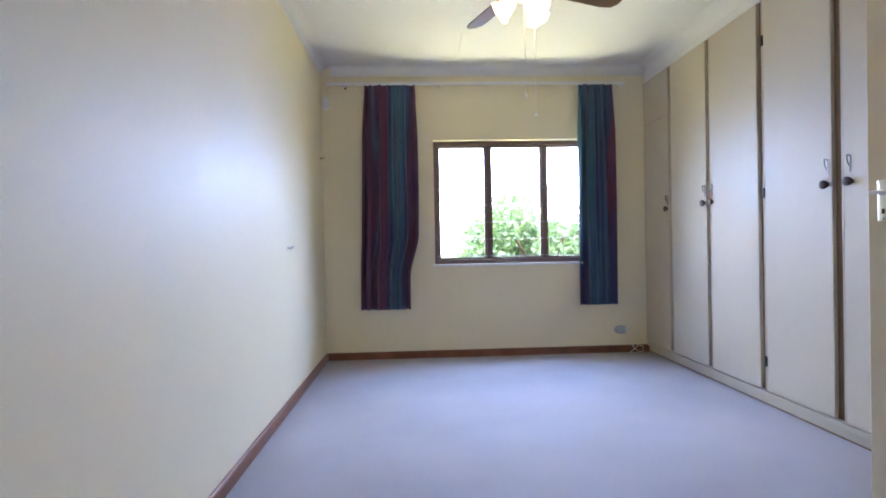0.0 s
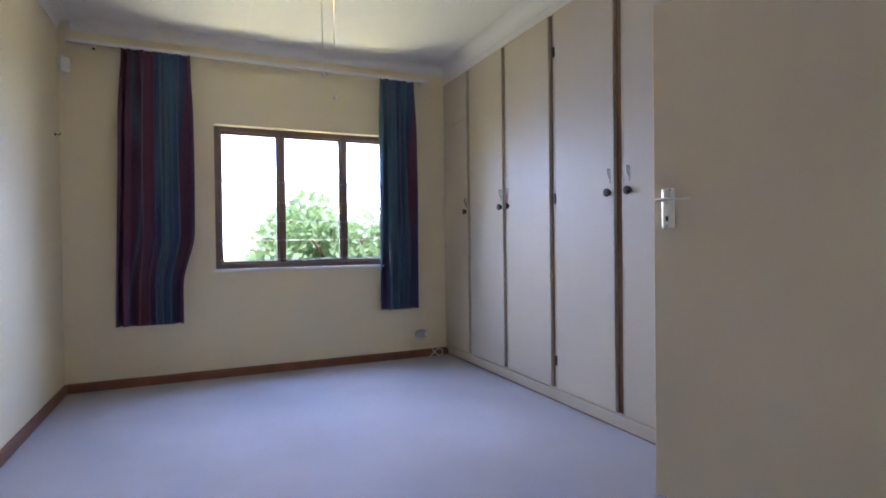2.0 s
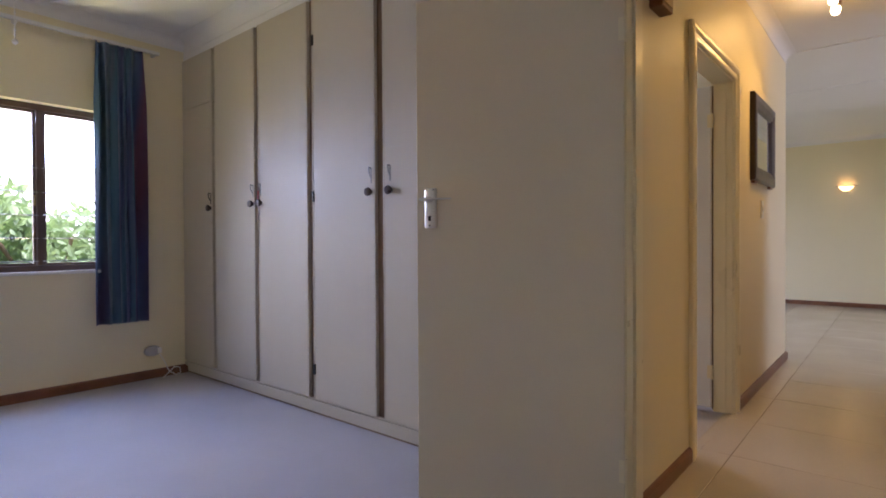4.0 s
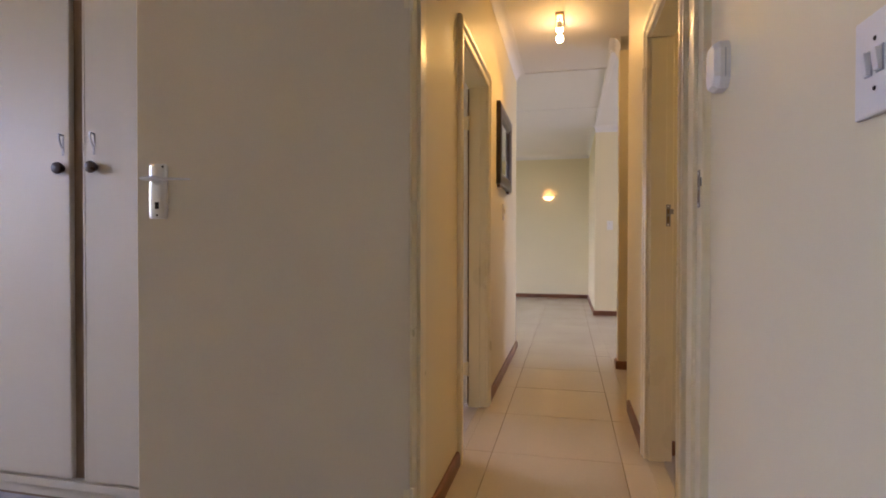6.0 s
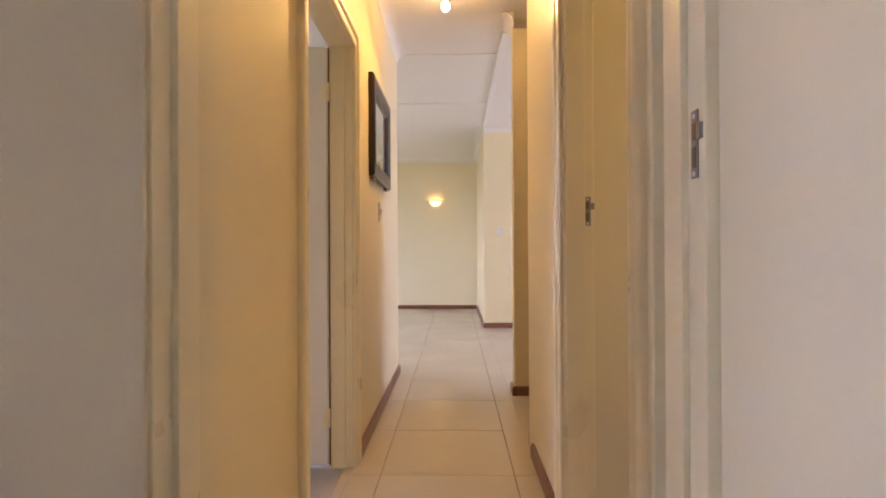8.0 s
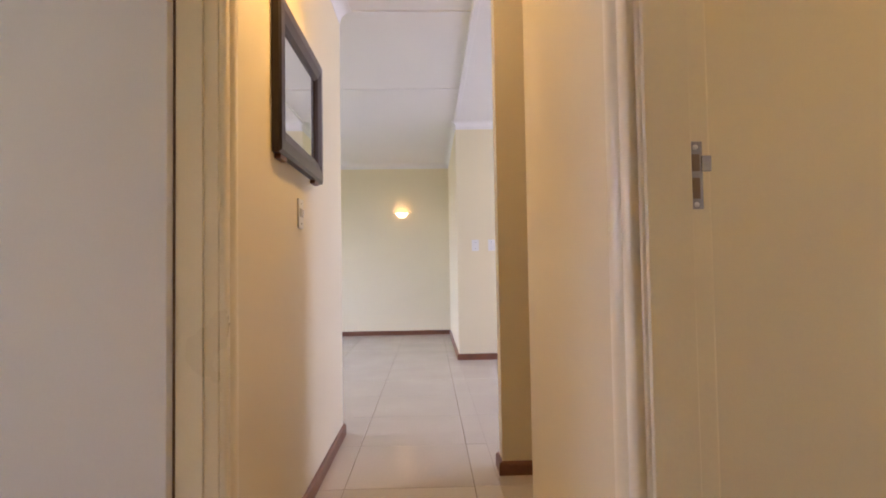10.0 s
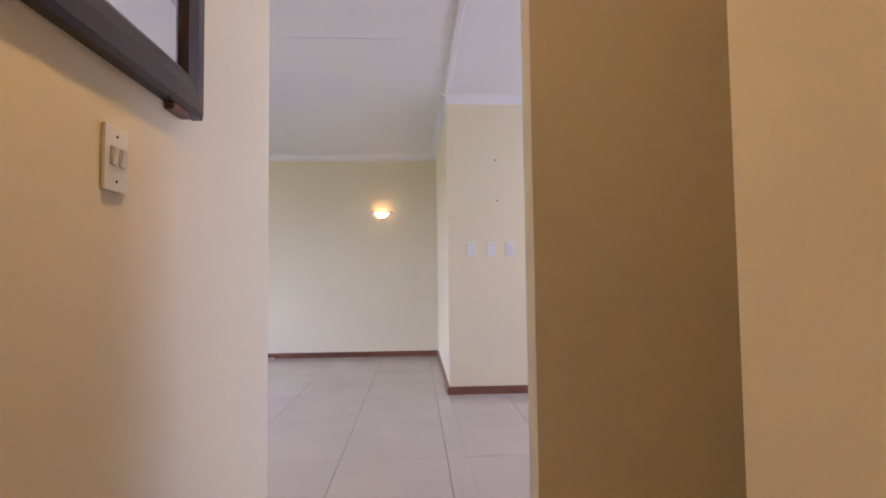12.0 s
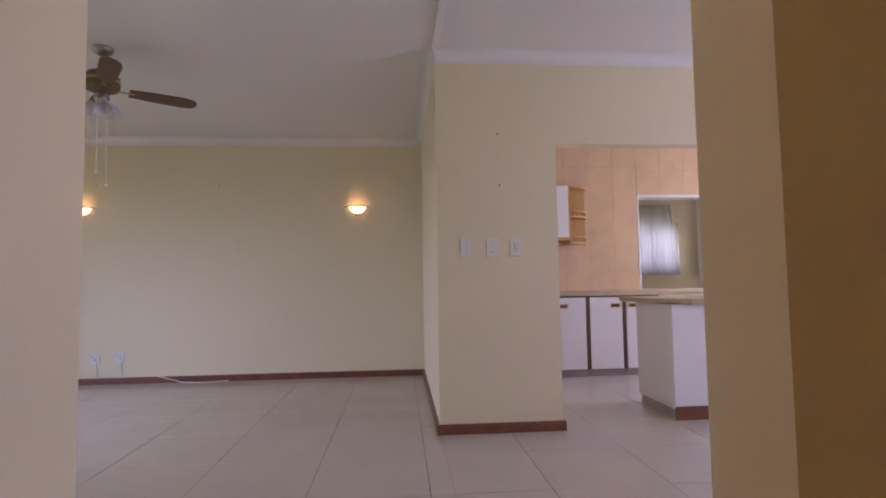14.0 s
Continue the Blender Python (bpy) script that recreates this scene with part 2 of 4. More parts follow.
setting("wall_living_west", boxes((6.38, 6.50, 2.0, 6.5, 0, TOP)), PAINT)
setting("wall_living_north", boxes((6.38, 7.2, 6.5, 6.7, 0, TOP), (10.0, FARX + 0.2, 6.5, 6.7, 0, TOP), (7.2, 10.0, 6.5, 6.7, 2.1, TOP), (7.2, 10.0, 6.5, 6.7, 0, 0.3)), PAINT)
setting("wall_living_east", boxes((FARX, FARX + 0.2, 0.89, 6.5, 0, TOP)), PAINT)
setting("wall_kitchen_north", boxes((PILX + 0.115, FARX, 0.89, YR, 0, TOP)), PAINT)
setting("wall_kitchen_opening", boxes((PILX, PILX + 0.115, 0.125, YR, 0, TOP), (PILX, PILX + 0.115, -2.3, 0.125, 2.050, TOP), (PILX, PILX + 0.115, -3.2, -2.3, 0, TOP)), PAINT)
setting("wall_dining_south", boxes((5.785, 6.7, -3.4, -3.2, 0, TOP), (8.3, PILX + 0.115, -3.4, -3.2, 0, TOP), (6.7, 8.3, -3.4, -3.2, 0, 0.9), (6.7, 8.3, -3.4, -3.2, 2.1, TOP)), PAINT)
KX = 11.72
HY0, HY1, HZ0, HZ1 = -2.52, -1.64, 0.93, 2.07
setting("wall_kitchen_east", boxes((KX, KX + 0.2, HY1, 0.89, 0, TOP), (KX, KX + 0.2, -4.0, HY0, 0, TOP), (KX, KX + 0.2, HY0, HY1, 0, HZ0), (KX, KX + 0.2, HY0, HY1, HZ1, TOP)), PAINT)
setting("wall_kitchen_south", boxes((PILX, 9.6, -4.2, -4.0, 0, TOP), (11.2, KX + 0.2, -4.2, -4.0, 0, TOP), (9.6, 11.2, -4.2, -4.0, 0, 0.95), (9.6, 11.2, -4.2, -4.0, 2.05, TOP), (PILX, PILX + 0.115, -4.0, -3.2, 0, TOP)), PAINT)

setting("wall_left_room", boxes((3.6, 4.5, 5.0, 5.1, 0, TOP), (5.9, 6.38, 5.0, 5.1, 0, TOP), (4.5, 5.9, 5.0, 5.1, 0, 0.9), (4.5, 5.9, 5.0, 5.1, 2.1, TOP)), PAINT)
setting("wall_back_room", boxes((KX + 0.2, 14.9, -0.6, -0.5, 0, TOP), (KX + 0.2, 14.9, -5.1, -5.0, 0, TOP), (14.7, 14.9, -2.8, -0.6, 0, TOP), (14.7, 14.9, -5.0, -3.75, 0, TOP),
        (14.7, 14.9, -3.75, -2.8, 0, 1.25), (14.7, 14.9, -3.75, -2.8, 2.05, TOP), (KX, KX + 0.2, -5.0, -4.2, 0, TOP)), PAINT)
# flat slabs out of view, added to keep sun and sky out from above
setting("roof_light_block", boxes((XL - 0.6, 15.3, -5.5, 6.1, TOP, TOP + 0.12), (6.0, 15.3, 6.1, 7.1, TOP, TOP + 0.12)), PLASTEROUT)
setting("ceiling_bedroom", boxes((XL, 3.5, -0.8, YN, ZC, ZC + 0.05)), CEIL)
setting("ceiling_hall", boxes((2.86, 6.50, YR, YL, ZC, ZC + 0.05), (4.80, 5.785, -2.6, YR, ZC, ZC + 0.05)), CEIL)
setting("ceiling_living", boxes((6.50, FARX, 1.0, 6.5, ZC, ZC + 0.05)), CEIL)
setting("ceiling_dining", boxes((5.785, PILX, -3.2, 1.0, ZC, ZC + 0.05)), CEIL)
setting("ceiling_kitchen", boxes((PILX + 0.115, KX, -4.0, 0.89, ZC, ZC + 0.05)), CEIL)
setting("ceiling_side_rooms", boxes((1.57, 4.0, -1.6, 0.87, ZC, ZC + 0.05), (3.6, 6.38, 2.0, 5.0, ZC, ZC + 0.05), (KX + 0.2, 14.7, -5.0, -0.6, ZC, ZC + 0.05)), CEIL)

setting("floor_bedroom", boxes((XL, 2.785, -0.8, YN, -0.12, 0), (2.785, 3.5, 2.7, YN, -0.12, 0)), CARPET, "lilac-grey wall-to-wall bedroom carpet", "carpet")
setting("floor_left_room", boxes((3.6, 6.38, 1.93, 5.0, -0.12, 0)), CARPET)
setting("floor_right_room", boxes((1.57, 4.0, -1.6, 0.93, -0.12, 0)), CARPET)
setting("floor_back_room", boxes((KX, 14.7, -5.0, -0.6, -0.12, 0)), TILE)
sky_glow = glowing("bright_hazy_sky", (0.93, 0.97, 1.0), 1.6)
setting("backdrop", boxes((-90, 110, 70, 70.1, -0.15, 60)), sky_glow)
setting("ground", boxes((-300, 300, -300, 300, -0.30, -0.15)), GRASS)


# cove cornices, swept along a wall: inward is the side of the room
def cornice(x0, y0, x1, y1, nx, ny, drop=0.075, out=0.075, z=ZC):
    bm = bmesh.new()
    prof = [(0, -drop - 0.006), (0.004, -drop - 0.005)] + [(0.004 + (out - 0.004) * (1 - math.cos(a)), -drop + (drop - 0.003) * math.sin(a)) for a in [radians(10 * k) for k in range(1, 10)]] + [(out + 0.004, -0.002), (out + 0.004, 0), (0, 0)]
    a = [bm.verts.new((x0 + nx * p, y0 + ny * p, z + q)) for p, q in prof]
    b = [bm.verts.new((x1 + nx * p, y1 + ny * p, z + q)) for p, q in prof]
    for i in range(len(prof)):
        j = (i + 1) % len(prof)
        bm.faces.new((a[i], a[j], b[j], b[i]))
    bm.faces.new(a[::-1]), bm.faces.new(b)
    return smooth(setting("cornice", bm, CORN), 50)


cornice(XL, -0.8, XL, YN, 1, 0)
cornice(XL + 0.076, YN, XW, YN, 0, -1)
cornice(2.86, YL, 6.50, YL, 0, -1)
cornice(2.86, YR, 4.60, YR, 0, 1)
cornice(4.80, YR, 4.80, -2.6, 1, 0)
cornice(5.785, 0.97, 5.785, -2.6, -1, 0)
cornice(5.70, 0.97, 5.99, 0.97, 0, 1)
cornice(5.90, 0.97, 5.90, -3.2, 1, 0)
cornice(FARX, 1.0, FARX, 6.5, -1, 0)
cornice(PILX - 0.075, YR, FARX - 0.076, YR, 0, 1)
cornice(PILX, YR, PILX, -3.2, -1, 0)
cornice(6.50, YL, 6.50, 6.5, 1, 0)
cornice(1.45, YR, 2.71, YR, 0, 1)
cornice(2.71, YR, 2.71, 2.70, -1, 0)
# plain white fascia between the wardrobe tops and the ceiling
setting("trim_wardrobe_head", boxes((XW - 0.004, 3.48, 2.70, YN, 2.562, ZC)), CORN)
cornice(XW - 0.004, 2.70, XW - 0.004, YN - 0.076, -1, 0, 0.095, 0.095)
# cover strips on the ceiling joints
setting("ceiling_strip_bedroom", boxes((1.055, 1.085, -0.8, 5.50, ZC - 0.006, ZC + 0.001)), CORN)
setting("ceiling_strip_hall", boxes((6.48, 6.515, 1.02, 1.80, ZC - 0.008, ZC + 0.001)), CORN)
setting("ceiling_strip_living", boxes((6.0, PILX - 0.08, 0.978, 1.026, ZC - 0.022, ZC + 0.001), bevel=0.006), CORN)
setting("ceiling_strip_living_cross", boxes((8.0, 8.03, 1.025, 6.4, ZC - 0.006, ZC + 0.001)), CORN)


def baseboard(x0, y0, x1, y1, nx, ny, h=0.068, d=0.018):
    bm = bmesh.new()
    prof = [(0, 0), (d, 0), (d, h - 0.016), (d - 0.003, h - 0.006), (d - 0.009, h), (0, h)]
    a = [bm.verts.new((x0 + nx * p, y0 + ny * p, q)) for p, q in prof]
    b = [bm.verts.new((x1 + nx * p, y1 + ny * p, q)) for p, q in prof]
    for i in range(len(prof)):
        j = (i + 1) % len(prof)
        bm.faces.new((a[i], a[j], b[j], b[i]))
    bm.faces.new(a[::-1]), bm.faces.new(b)
    return setting("baseboard", bm, WOODRED)


baseboard(XL, -0.8, XL, YN, 1, 0)
baseboard(XL + 0.019, YN, XW, YN, 0, -1)
baseboard(1.45, YR, 2.70, YR, 0, 1)
baseboard(2.88, YL, 3.575, YL, 0, -1)
baseboard(4.595, YL, 6.518, YL, 0, -1)
baseboard(6.50, YL, 6.50, 6.5, 1, 0)
baseboard(3.955, YR, 4.632, YR, 0, 1)
baseboard(4.80, YR, 4.80, -2.6, 1, 0)
baseboard(5.785, 0.97, 5.785, -2.6, -1, 0)
baseboard(5.767, 0.97, 5.918, 0.97, 0, 1)
baseboard(5.90, 0.97, 5.90, -3.2, 1, 0)
baseboard(FARX, 1.0, FARX, 6.5, -1, 0)
baseboard(PILX - 0.018, YR, FARX - 0.019, YR, 0, 1)
baseboard(PILX, YR, PILX, 0.107, -1, 0)
baseboard(PILX, 0.125, PILX + 0.115, 0.125, 0, -1)
baseboard(3.955, 0.886, 3.955, -1.6, -1, 0)


# ---- door frames ----
def door_frame(name, label, axis, c0, c1, w0, w1, head, faces=(True, True), t=0.032):
    """A painted frame in an opening from c0 to c1 along the axis, in a wall from w0 to w1 across it."""
    fr = thing(name, label, "door frame")
    fr["kind"] = "structure"

    def put(pname, a0, a1, b0, b1, z0, z1, bevel=0.004, lab=""):
        d = (a0, a1, b0, b1, z0, z1) if axis == "x" else (b0, b1, a0, a1, z0, z1)
        part(pname, boxes(d, bevel=bevel), FRAMEPAINT, fr, lab)

    put("jamb", c0 - 0.002, c0 + t, w0, w1, 0, head + t)
    put("jamb", c1 - t, c1 + 0.002, w0, w1, 0, head + t)
    put("head", c0 + t, c1 - t, w0, w1, head, head + t)
    mid = (w0 + w1) / 2
    put("stop", c0 + t, c0 + t + 0.012, mid - 0.02, mid + 0.05, 0, head - 0.012, 0.002)
    put("stop", c1 - t - 0.012, c1 - t, mid - 0.02, mid + 0.05, 0, head - 0.012, 0.002)
    prof = ((0.0, 0.0), (0.0, 0.010), (0.004, 0.015), (0.012, 0.017), (0.030, 0.016), (0.037, 0.013), (0.041, 0.013), (0.048, 0.019), (0.056, 0.023), (0.074, 0.024), (0.081, 0.020), (0.084, 0.012), (0.084, 0.0))

    def moulding(ends, way):
        """ends: (along, z) of the inner edge at both ends; way: which way the profile spreads, along the wall and up."""
        bm, rows = bmesh.new(), []
        for (al, zz), mitre in ends:
            row = []
            for p, q in prof:
                a, z = al + way[0] * p + (mitre * p if way[1] else 0), zz + way[1] * p + (mitre * p if way[0] else 0)
                row.append(bm.verts.new((a, edge + s * q, z) if axis == "x" else (edge + s * q, a, z)))
            rows.append(row)
        for k in range(len(prof)):
            m = (k + 1) % len(prof)
            bm.faces.new((rows[0][k], rows[0][m], rows[1][m], rows[1][k]))
        bm.faces.new(rows[0][::-1]), bm.faces.new(rows[1])
        part("architrave", bm, FRAMEPAINT, fr, soft=True)

    for on, edge, s in ((faces[0], w0, -1), (faces[1], w1, 1)):
        if on:
            lo, hi, up = c0 + t - 0.008, c1 - t + 0.008, head + 0.006
            moulding((((lo, 0.0), 0), ((lo, up), 1)), (-1, 0))
            moulding((((hi, 0.0), 0), ((hi, up), 1)), (1, 0))
            moulding((((lo, up), -1), ((hi, up), 1)), (0, 1))
    return fr


bed_frame = door_frame("door_frame_1", "cream painted bedroom door frame with stepped moulding", "y", YR + 0.0, YL - 0.014, 2.71, 2.86, 2.03, (False, False), 0.022)
left_frame = door_frame("door_frame_2", "cream painted hall door frame, chipped at the floor", "x", LD0, LD1, YL, 2.0, 2.03, (True, False))
right_frame = door_frame("door_frame_3", "cream painted hall door frame with steel strike plate", "x", RD0, RD1, 0.89, YR, 2.03, (False, True))
part("architrave", boxes((2.688, 2.71, YR + 0.002, 1.862, 2.055, 2.11), bevel=0.004), FRAMEPAINT, bed_frame)
part("architrave", boxes((2.86, 2.872, 1.858, YL - 0.001, 0, 2.09), bevel=0.003), FRAMEPAINT, bed_frame)
part("architrave", boxes((2.86, 2.876, YR + 0.001, YR + 0.045, 0, 2.09), bevel=0.004), FRAMEPAINT, bed_frame)
part("architrave", boxes((2.86, 2.876, YR + 0.046, 1.857, 2.045, 2.09), bevel=0.004), FRAMEPAINT, bed_frame)


# solid dark strip, its colour stands in for the shade beside door 2's hinges
part("hinge_gap_shade", boxes((4.4795, 4.4882, 1.9935, 2.0008, 0.012, 2.02)), GAPWOOD, left_frame, "dark strip in place of the shade in the hinge gap")


def strike_plate(parent, m, material=OLDCHROME):
    """Keep plate with latch and bolt holes and a bent lip."""
    bm = boxes((-0.011, 0.011, 0, 0.002, -0.052, 0.052), bevel=0.0006)
    box(bm, -0.024, -0.009, -0.003, 0.004, 0.006, 0.030, 0.001)
    plate = part("strike_plate", moved(bm, m), material, parent, "worn steel strike plate")
    for z0, z1 in ((0.006, 0.032), (-0.036, -0.004)):
        part("latch_hole", moved(boxes((-0.006, 0.006, -0.001, 0.003, z0, z1)), m), GAPWOOD, plate, "dark latch recess")
    for z in (0.043, -0.045):
        part("screw", moved(moved(lathe(((0.004, 0), (0.004, 0.0015), (0.002, 0.003)), 10), pose(0, 0.0015, z, -90)), m), STEEL, plate)


strike_plate(bed_frame, pose(2.738, YR + 0.023, 1.20, 0, 0, 0))
strike_plate(right_frame, pose(RD1 - 0.0325, 0.915, 1.180, 0, 0, 90))


# ---- doors ----
def lever_set(parent, x, y, z, side):
    """A lever on a bowed long plate; side: +1 towards +x of the leaf, -1 the other way."""
    sp = Matrix.Translation((x, y, z)) @ Matrix.Diagonal((side, 0.84, 0.82, 1))
    # bowed plate, swept from bottom to top with a tucked-in edge at both ends
    bm, loops = bmesh.new(), []
    for h, k in ((-0.134, 0.86), (-0.131, 0.97), (-0.126, 1.0), (0.050, 1.0), (0.055, 0.97), (0.058, 0.86)):
        arc = [(0.0, -0.030 * k)] + [(0.004 + 0.010 * k * math.cos(a), 0.029 * k * math.sin(a)) for a in [radians(-80 + 16 * q) for q in range(11)]] + [(0.0, 0.030 * k)]
        loops.append([bm.verts.new((p, q, h)) for p, q in arc])
    for a, b in zip(loops, loops[1:]):
        for k in range(len(a)):
            m = (k + 1) % len(a)
            bm.faces.new((a[k], a[m], b[m], b[k]))
    bm.faces.new(loops[0][::-1]), bm.faces.new(loops[-1])
    plate = part("handle_plate", moved(bm, sp), STEEL, parent, "bowed satin chrome long plate", soft=True)
    part("boss", moved(moved(lathe(((0.015, 0), (0.015, 0.014), (0.011, 0.022), (0.011, 0.040)), 18), pose(0.010, 0, 0, 0, 90)), sp), STEEL, plate, soft=True)
    # flat lever: a broad oval head over the boss, thinning to a blunt tip
    prof = ((0.036, 0.004, 0.003), (0.030, 0.013, 0.006), (0.012, 0.018, 0.008), (-0.008, 0.017, 0.008), (-0.026, 0.012, 0.006), (-0.045, 0.010, 0.005), (-0.085, 0.010, 0.0045), (-0.115, 0.009, 0.004), (-0.124, 0.004, 0.003))
    bm, loops = bmesh.new(), []
    for q, w, h in prof:
        loops.append([bm.verts.new((0.052 + w * math.cos(2 * math.pi * k / 12), q, 0.001 + h * math.sin(2 * math.pi * k / 12))) for k in range(12)])
    for a, b in zip(loops, loops[1:]):
        for k in range(12):
            bm.faces.new((a[k], a[(k + 1) % 12], b[(k + 1) % 12], b[k]))
    bm.faces.new(loops[0][::-1]), bm.faces.new(loops[-1])
    part("lever", moved(bm, sp), STEEL, plate, soft=True)
    part("keyhole", moved(boxes((0.0135, 0.0155, -0.006, 0.006, -0.100, -0.076), bevel=0.002), sp), BLACK, plate)
    for dz, dy in ((0.049, 0.018), (0.049, -0.018), (-0.122, 0.0)):
        part("screw", moved(moved(lathe(((0.004, 0), (0.003, 0.0025)), 10), pose(0.0115 if dy else 0.0135, dy, dz, 0, 90)), sp), BLACK, plate)


def hinge(parent, x, y, z):
    bm = lathe(((0.006, -0.045), (0.0075, -0.043), (0.0075, 0.043), (0.006, 0.045)), 12)
    box(bm, -0.001, 0.001, -0.004, 0.026, -0.04, 0.04)
    part("hinge", moved(bm, pose(x, y, z)), FRAMEPAINT, parent, "painted butt hinge", soft=True)


def door_leaf(name, label, place, turn, width=0.815, height=2.015, handle=True, far=True, paint=DOORPAINT):
    d = thing(name, label, "door", place, turn)
    part("leaf", boxes((0, 0.042, 0.003, width, 0.028, height), bevel=0.003), paint, d)
    if handle:
        # the lever points back towards the hinge
        lever_set(d, 0.0, width - 0.060, 1.226, -1)
        lever_set(d, 0.042, width - 0.060, 1.226, 1)
    for z in (0.25, 1.80):
        hinge(d, 0.0 if far else 0.045, -0.004, z)
    return d


door_leaf("door_1", "cream painted flush bedroom door, standing wide open", (2.688, 1.846, 0), 19.6, 0.790)
door_leaf("door_2", "white painted flush door, open into a side room", (4.4465, 1.998, 0), 0, paint=CORN)

# ---- bedroom window ----
win = thing("window_1", "three-light dark brown window with thin burglar bars", "window")
win["kind"] = "structure"
FY0, FY1 = YN + 0.075, YN + 0.135
for d in ((WX0, WX0 + 0.042, FY0, FY1, WZ0, WZ1), (WX1 - 0.042, WX1, FY0, FY1, WZ0, WZ1)):
    part("frame_upright", boxes(d, bevel=0.006), WINDOWWOOD, win)
for d in ((WX0 + 0.042, WX1 - 0.042, FY0, FY1, WZ0, WZ0 + 0.042), (WX0 + 0.042, WX1 - 0.042, FY0, FY1, WZ1 - 0.042, WZ1)):
    part("frame_rail", boxes(d, bevel=0.006), WINDOWWOOD, win)
M1, M2 = 1.361, 1.901
for x in (M1, M2):
    part("mullion", boxes((x - 0.020, x + 0.020, FY0 - 0.004, FY1, WZ0 + 0.043, WZ1 - 0.043), bevel=0.006), WINDOWWOOD, win)
for x0, x1 in ((WX0 + 0.043, M1 - 0.021), (M1 + 0.021, M2 - 0.021), (M2 + 0.021, WX1 - 0.043)):
    z0, z1 = WZ0 + 0.043, WZ1 - 0.043
    sash = part("sash", boxes((x0, x0 + 0.017, FY0 + 0.012, FY1 - 0.012, z0, z1), (x1 - 0.017, x1, FY0 + 0.012, FY1 - 0.012, z0, z1),
                (x0 + 0.0175, x1 - 0.0175, FY0 + 0.012, FY1 - 0.012, z0, z0 + 0.017), (x0 + 0.0175, x1 - 0.0175, FY0 + 0.012, FY1 - 0.012, z1 - 0.017, z1), bevel=0.003), WINDOWWOOD, win)
    pane = part("pane", boxes((x0 + 0.015, x1 - 0.015, FY0 + 0.03, FY0 + 0.034, z0 + 0.015, z1 - 0.015)), glass, sash, "clear glass")
    pane.visible_shadow = False
    for z in (0.945, 1.105, 1.265, 1.425, 1.595):
        part("burglar_bar", tube([(x0 - 0.01, FY0 - 0.006, z), (x1 + 0.01, FY0 - 0.006, z)], 0.0042, 6), OLDCHROME, win, "thin steel rod")
part("window_sill", boxes((WX0 - 0.02, WX1 + 0.02, YN - 0.012, FY0, WZ0 - 0.02, WZ0 + 0.002), bevel=0.004), CORN, win, "white plastered sill")
part("stay", tube([(M2 - 0.06, FY0 - 0.012, 1.40), (M2 - 0.035, FY0 - 0.02, 1.40), (M2 - 0.035, FY0 - 0.02, 1.33)], 0.006), BRASS, win, "brass catch")

# ---- curtains ----
cloth = bpy.data.materials.new("striped_purple_teal_curtain")
cloth.use_nodes = True
cn, cl = cloth.node_tree.nodes, cloth.node_tree.links
cb = cn["Principled BSDF"]
cb.inputs["Roughness"].default_value = 0.75
cb.inputs["Sheen Weight"].default_value = 0.15
uv, sep = cn.new("ShaderNodeUVMap"), cn.new("ShaderNodeSeparateXYZ")
cl.new(uv.outputs[0], sep.inputs[0])
ramp = cn.new("ShaderNodeValToRGB")
ramp.color_ramp.interpolation = "LINEAR"
PLUM, WINE, INK, TEAL, SLATE = (0.112, 0.052, 0.125), (0.150, 0.050, 0.100), (0.060, 0.072, 0.185), (0.070, 0.165, 0.245), (0.105, 0.140, 0.220)
stripe = [(0.0, PLUM), (0.10, WINE), (0.17, PLUM), (0.20, SLATE), (0.23, PLUM), (0.33, WINE), (0.42, WINE), (0.48, PLUM), (0.52, INK), (0.57, TEAL), (0.64, SLATE), (0.69, TEAL), (0.76, INK), (0.82, TEAL), (0.88, INK), (0.94, WINE), (1.0, PLUM)]
els = ramp.color_ramp.elements
els[0].position, els[1].position = 0.0, 1.0
for i, (p, c) in enumerate(stripe):
    e = els[0] if i == 0 else els[-1] if p == 1.0 else els.new(p)
    e.color = (*c, 1)
cl.new(sep.outputs[0], ramp.inputs[0])
wave = cn.new("ShaderNodeTexNoise")
wave.inputs["Scale"].default_value, wave.inputs["Detail"].default_value = 60, 3
mpc = cn.new("ShaderNodeMapping")
mpc.inputs["Scale"].default_value = (0.2, 0.01, 1)
cl.new(uv.outputs[0], mpc.inputs[0]), cl.new(mpc.outputs[0], wave.inputs["Vector"])
mx = cn.new("ShaderNodeMix")
mx.data_type, mx.blend_type = "RGBA", "OVERLAY"
mx.inputs["Factor"].default_value = 0.15
cl.new(ramp.outputs[0], mx.inputs["A"]), cl.new(wave.outputs[0], mx.inputs["B"])
cl.new(mx.outputs["Result"], cb.inputs["Base Color"])
bpc = cn.new("ShaderNodeBump")
bpc.inputs["Strength"].default_value, bpc.inputs["Distance"].default_value = 0.2, 0.001
weave = cn.new("ShaderNodeTexNoise")
weave.inputs["Scale"].default_value = 700
cl.new(uv.outputs[0], weave.inputs["Vector"]), cl.new(weave.outputs[0], bpc.inputs["Height"]), cl.new(bpc.outputs[0], cb.inputs["Normal"])


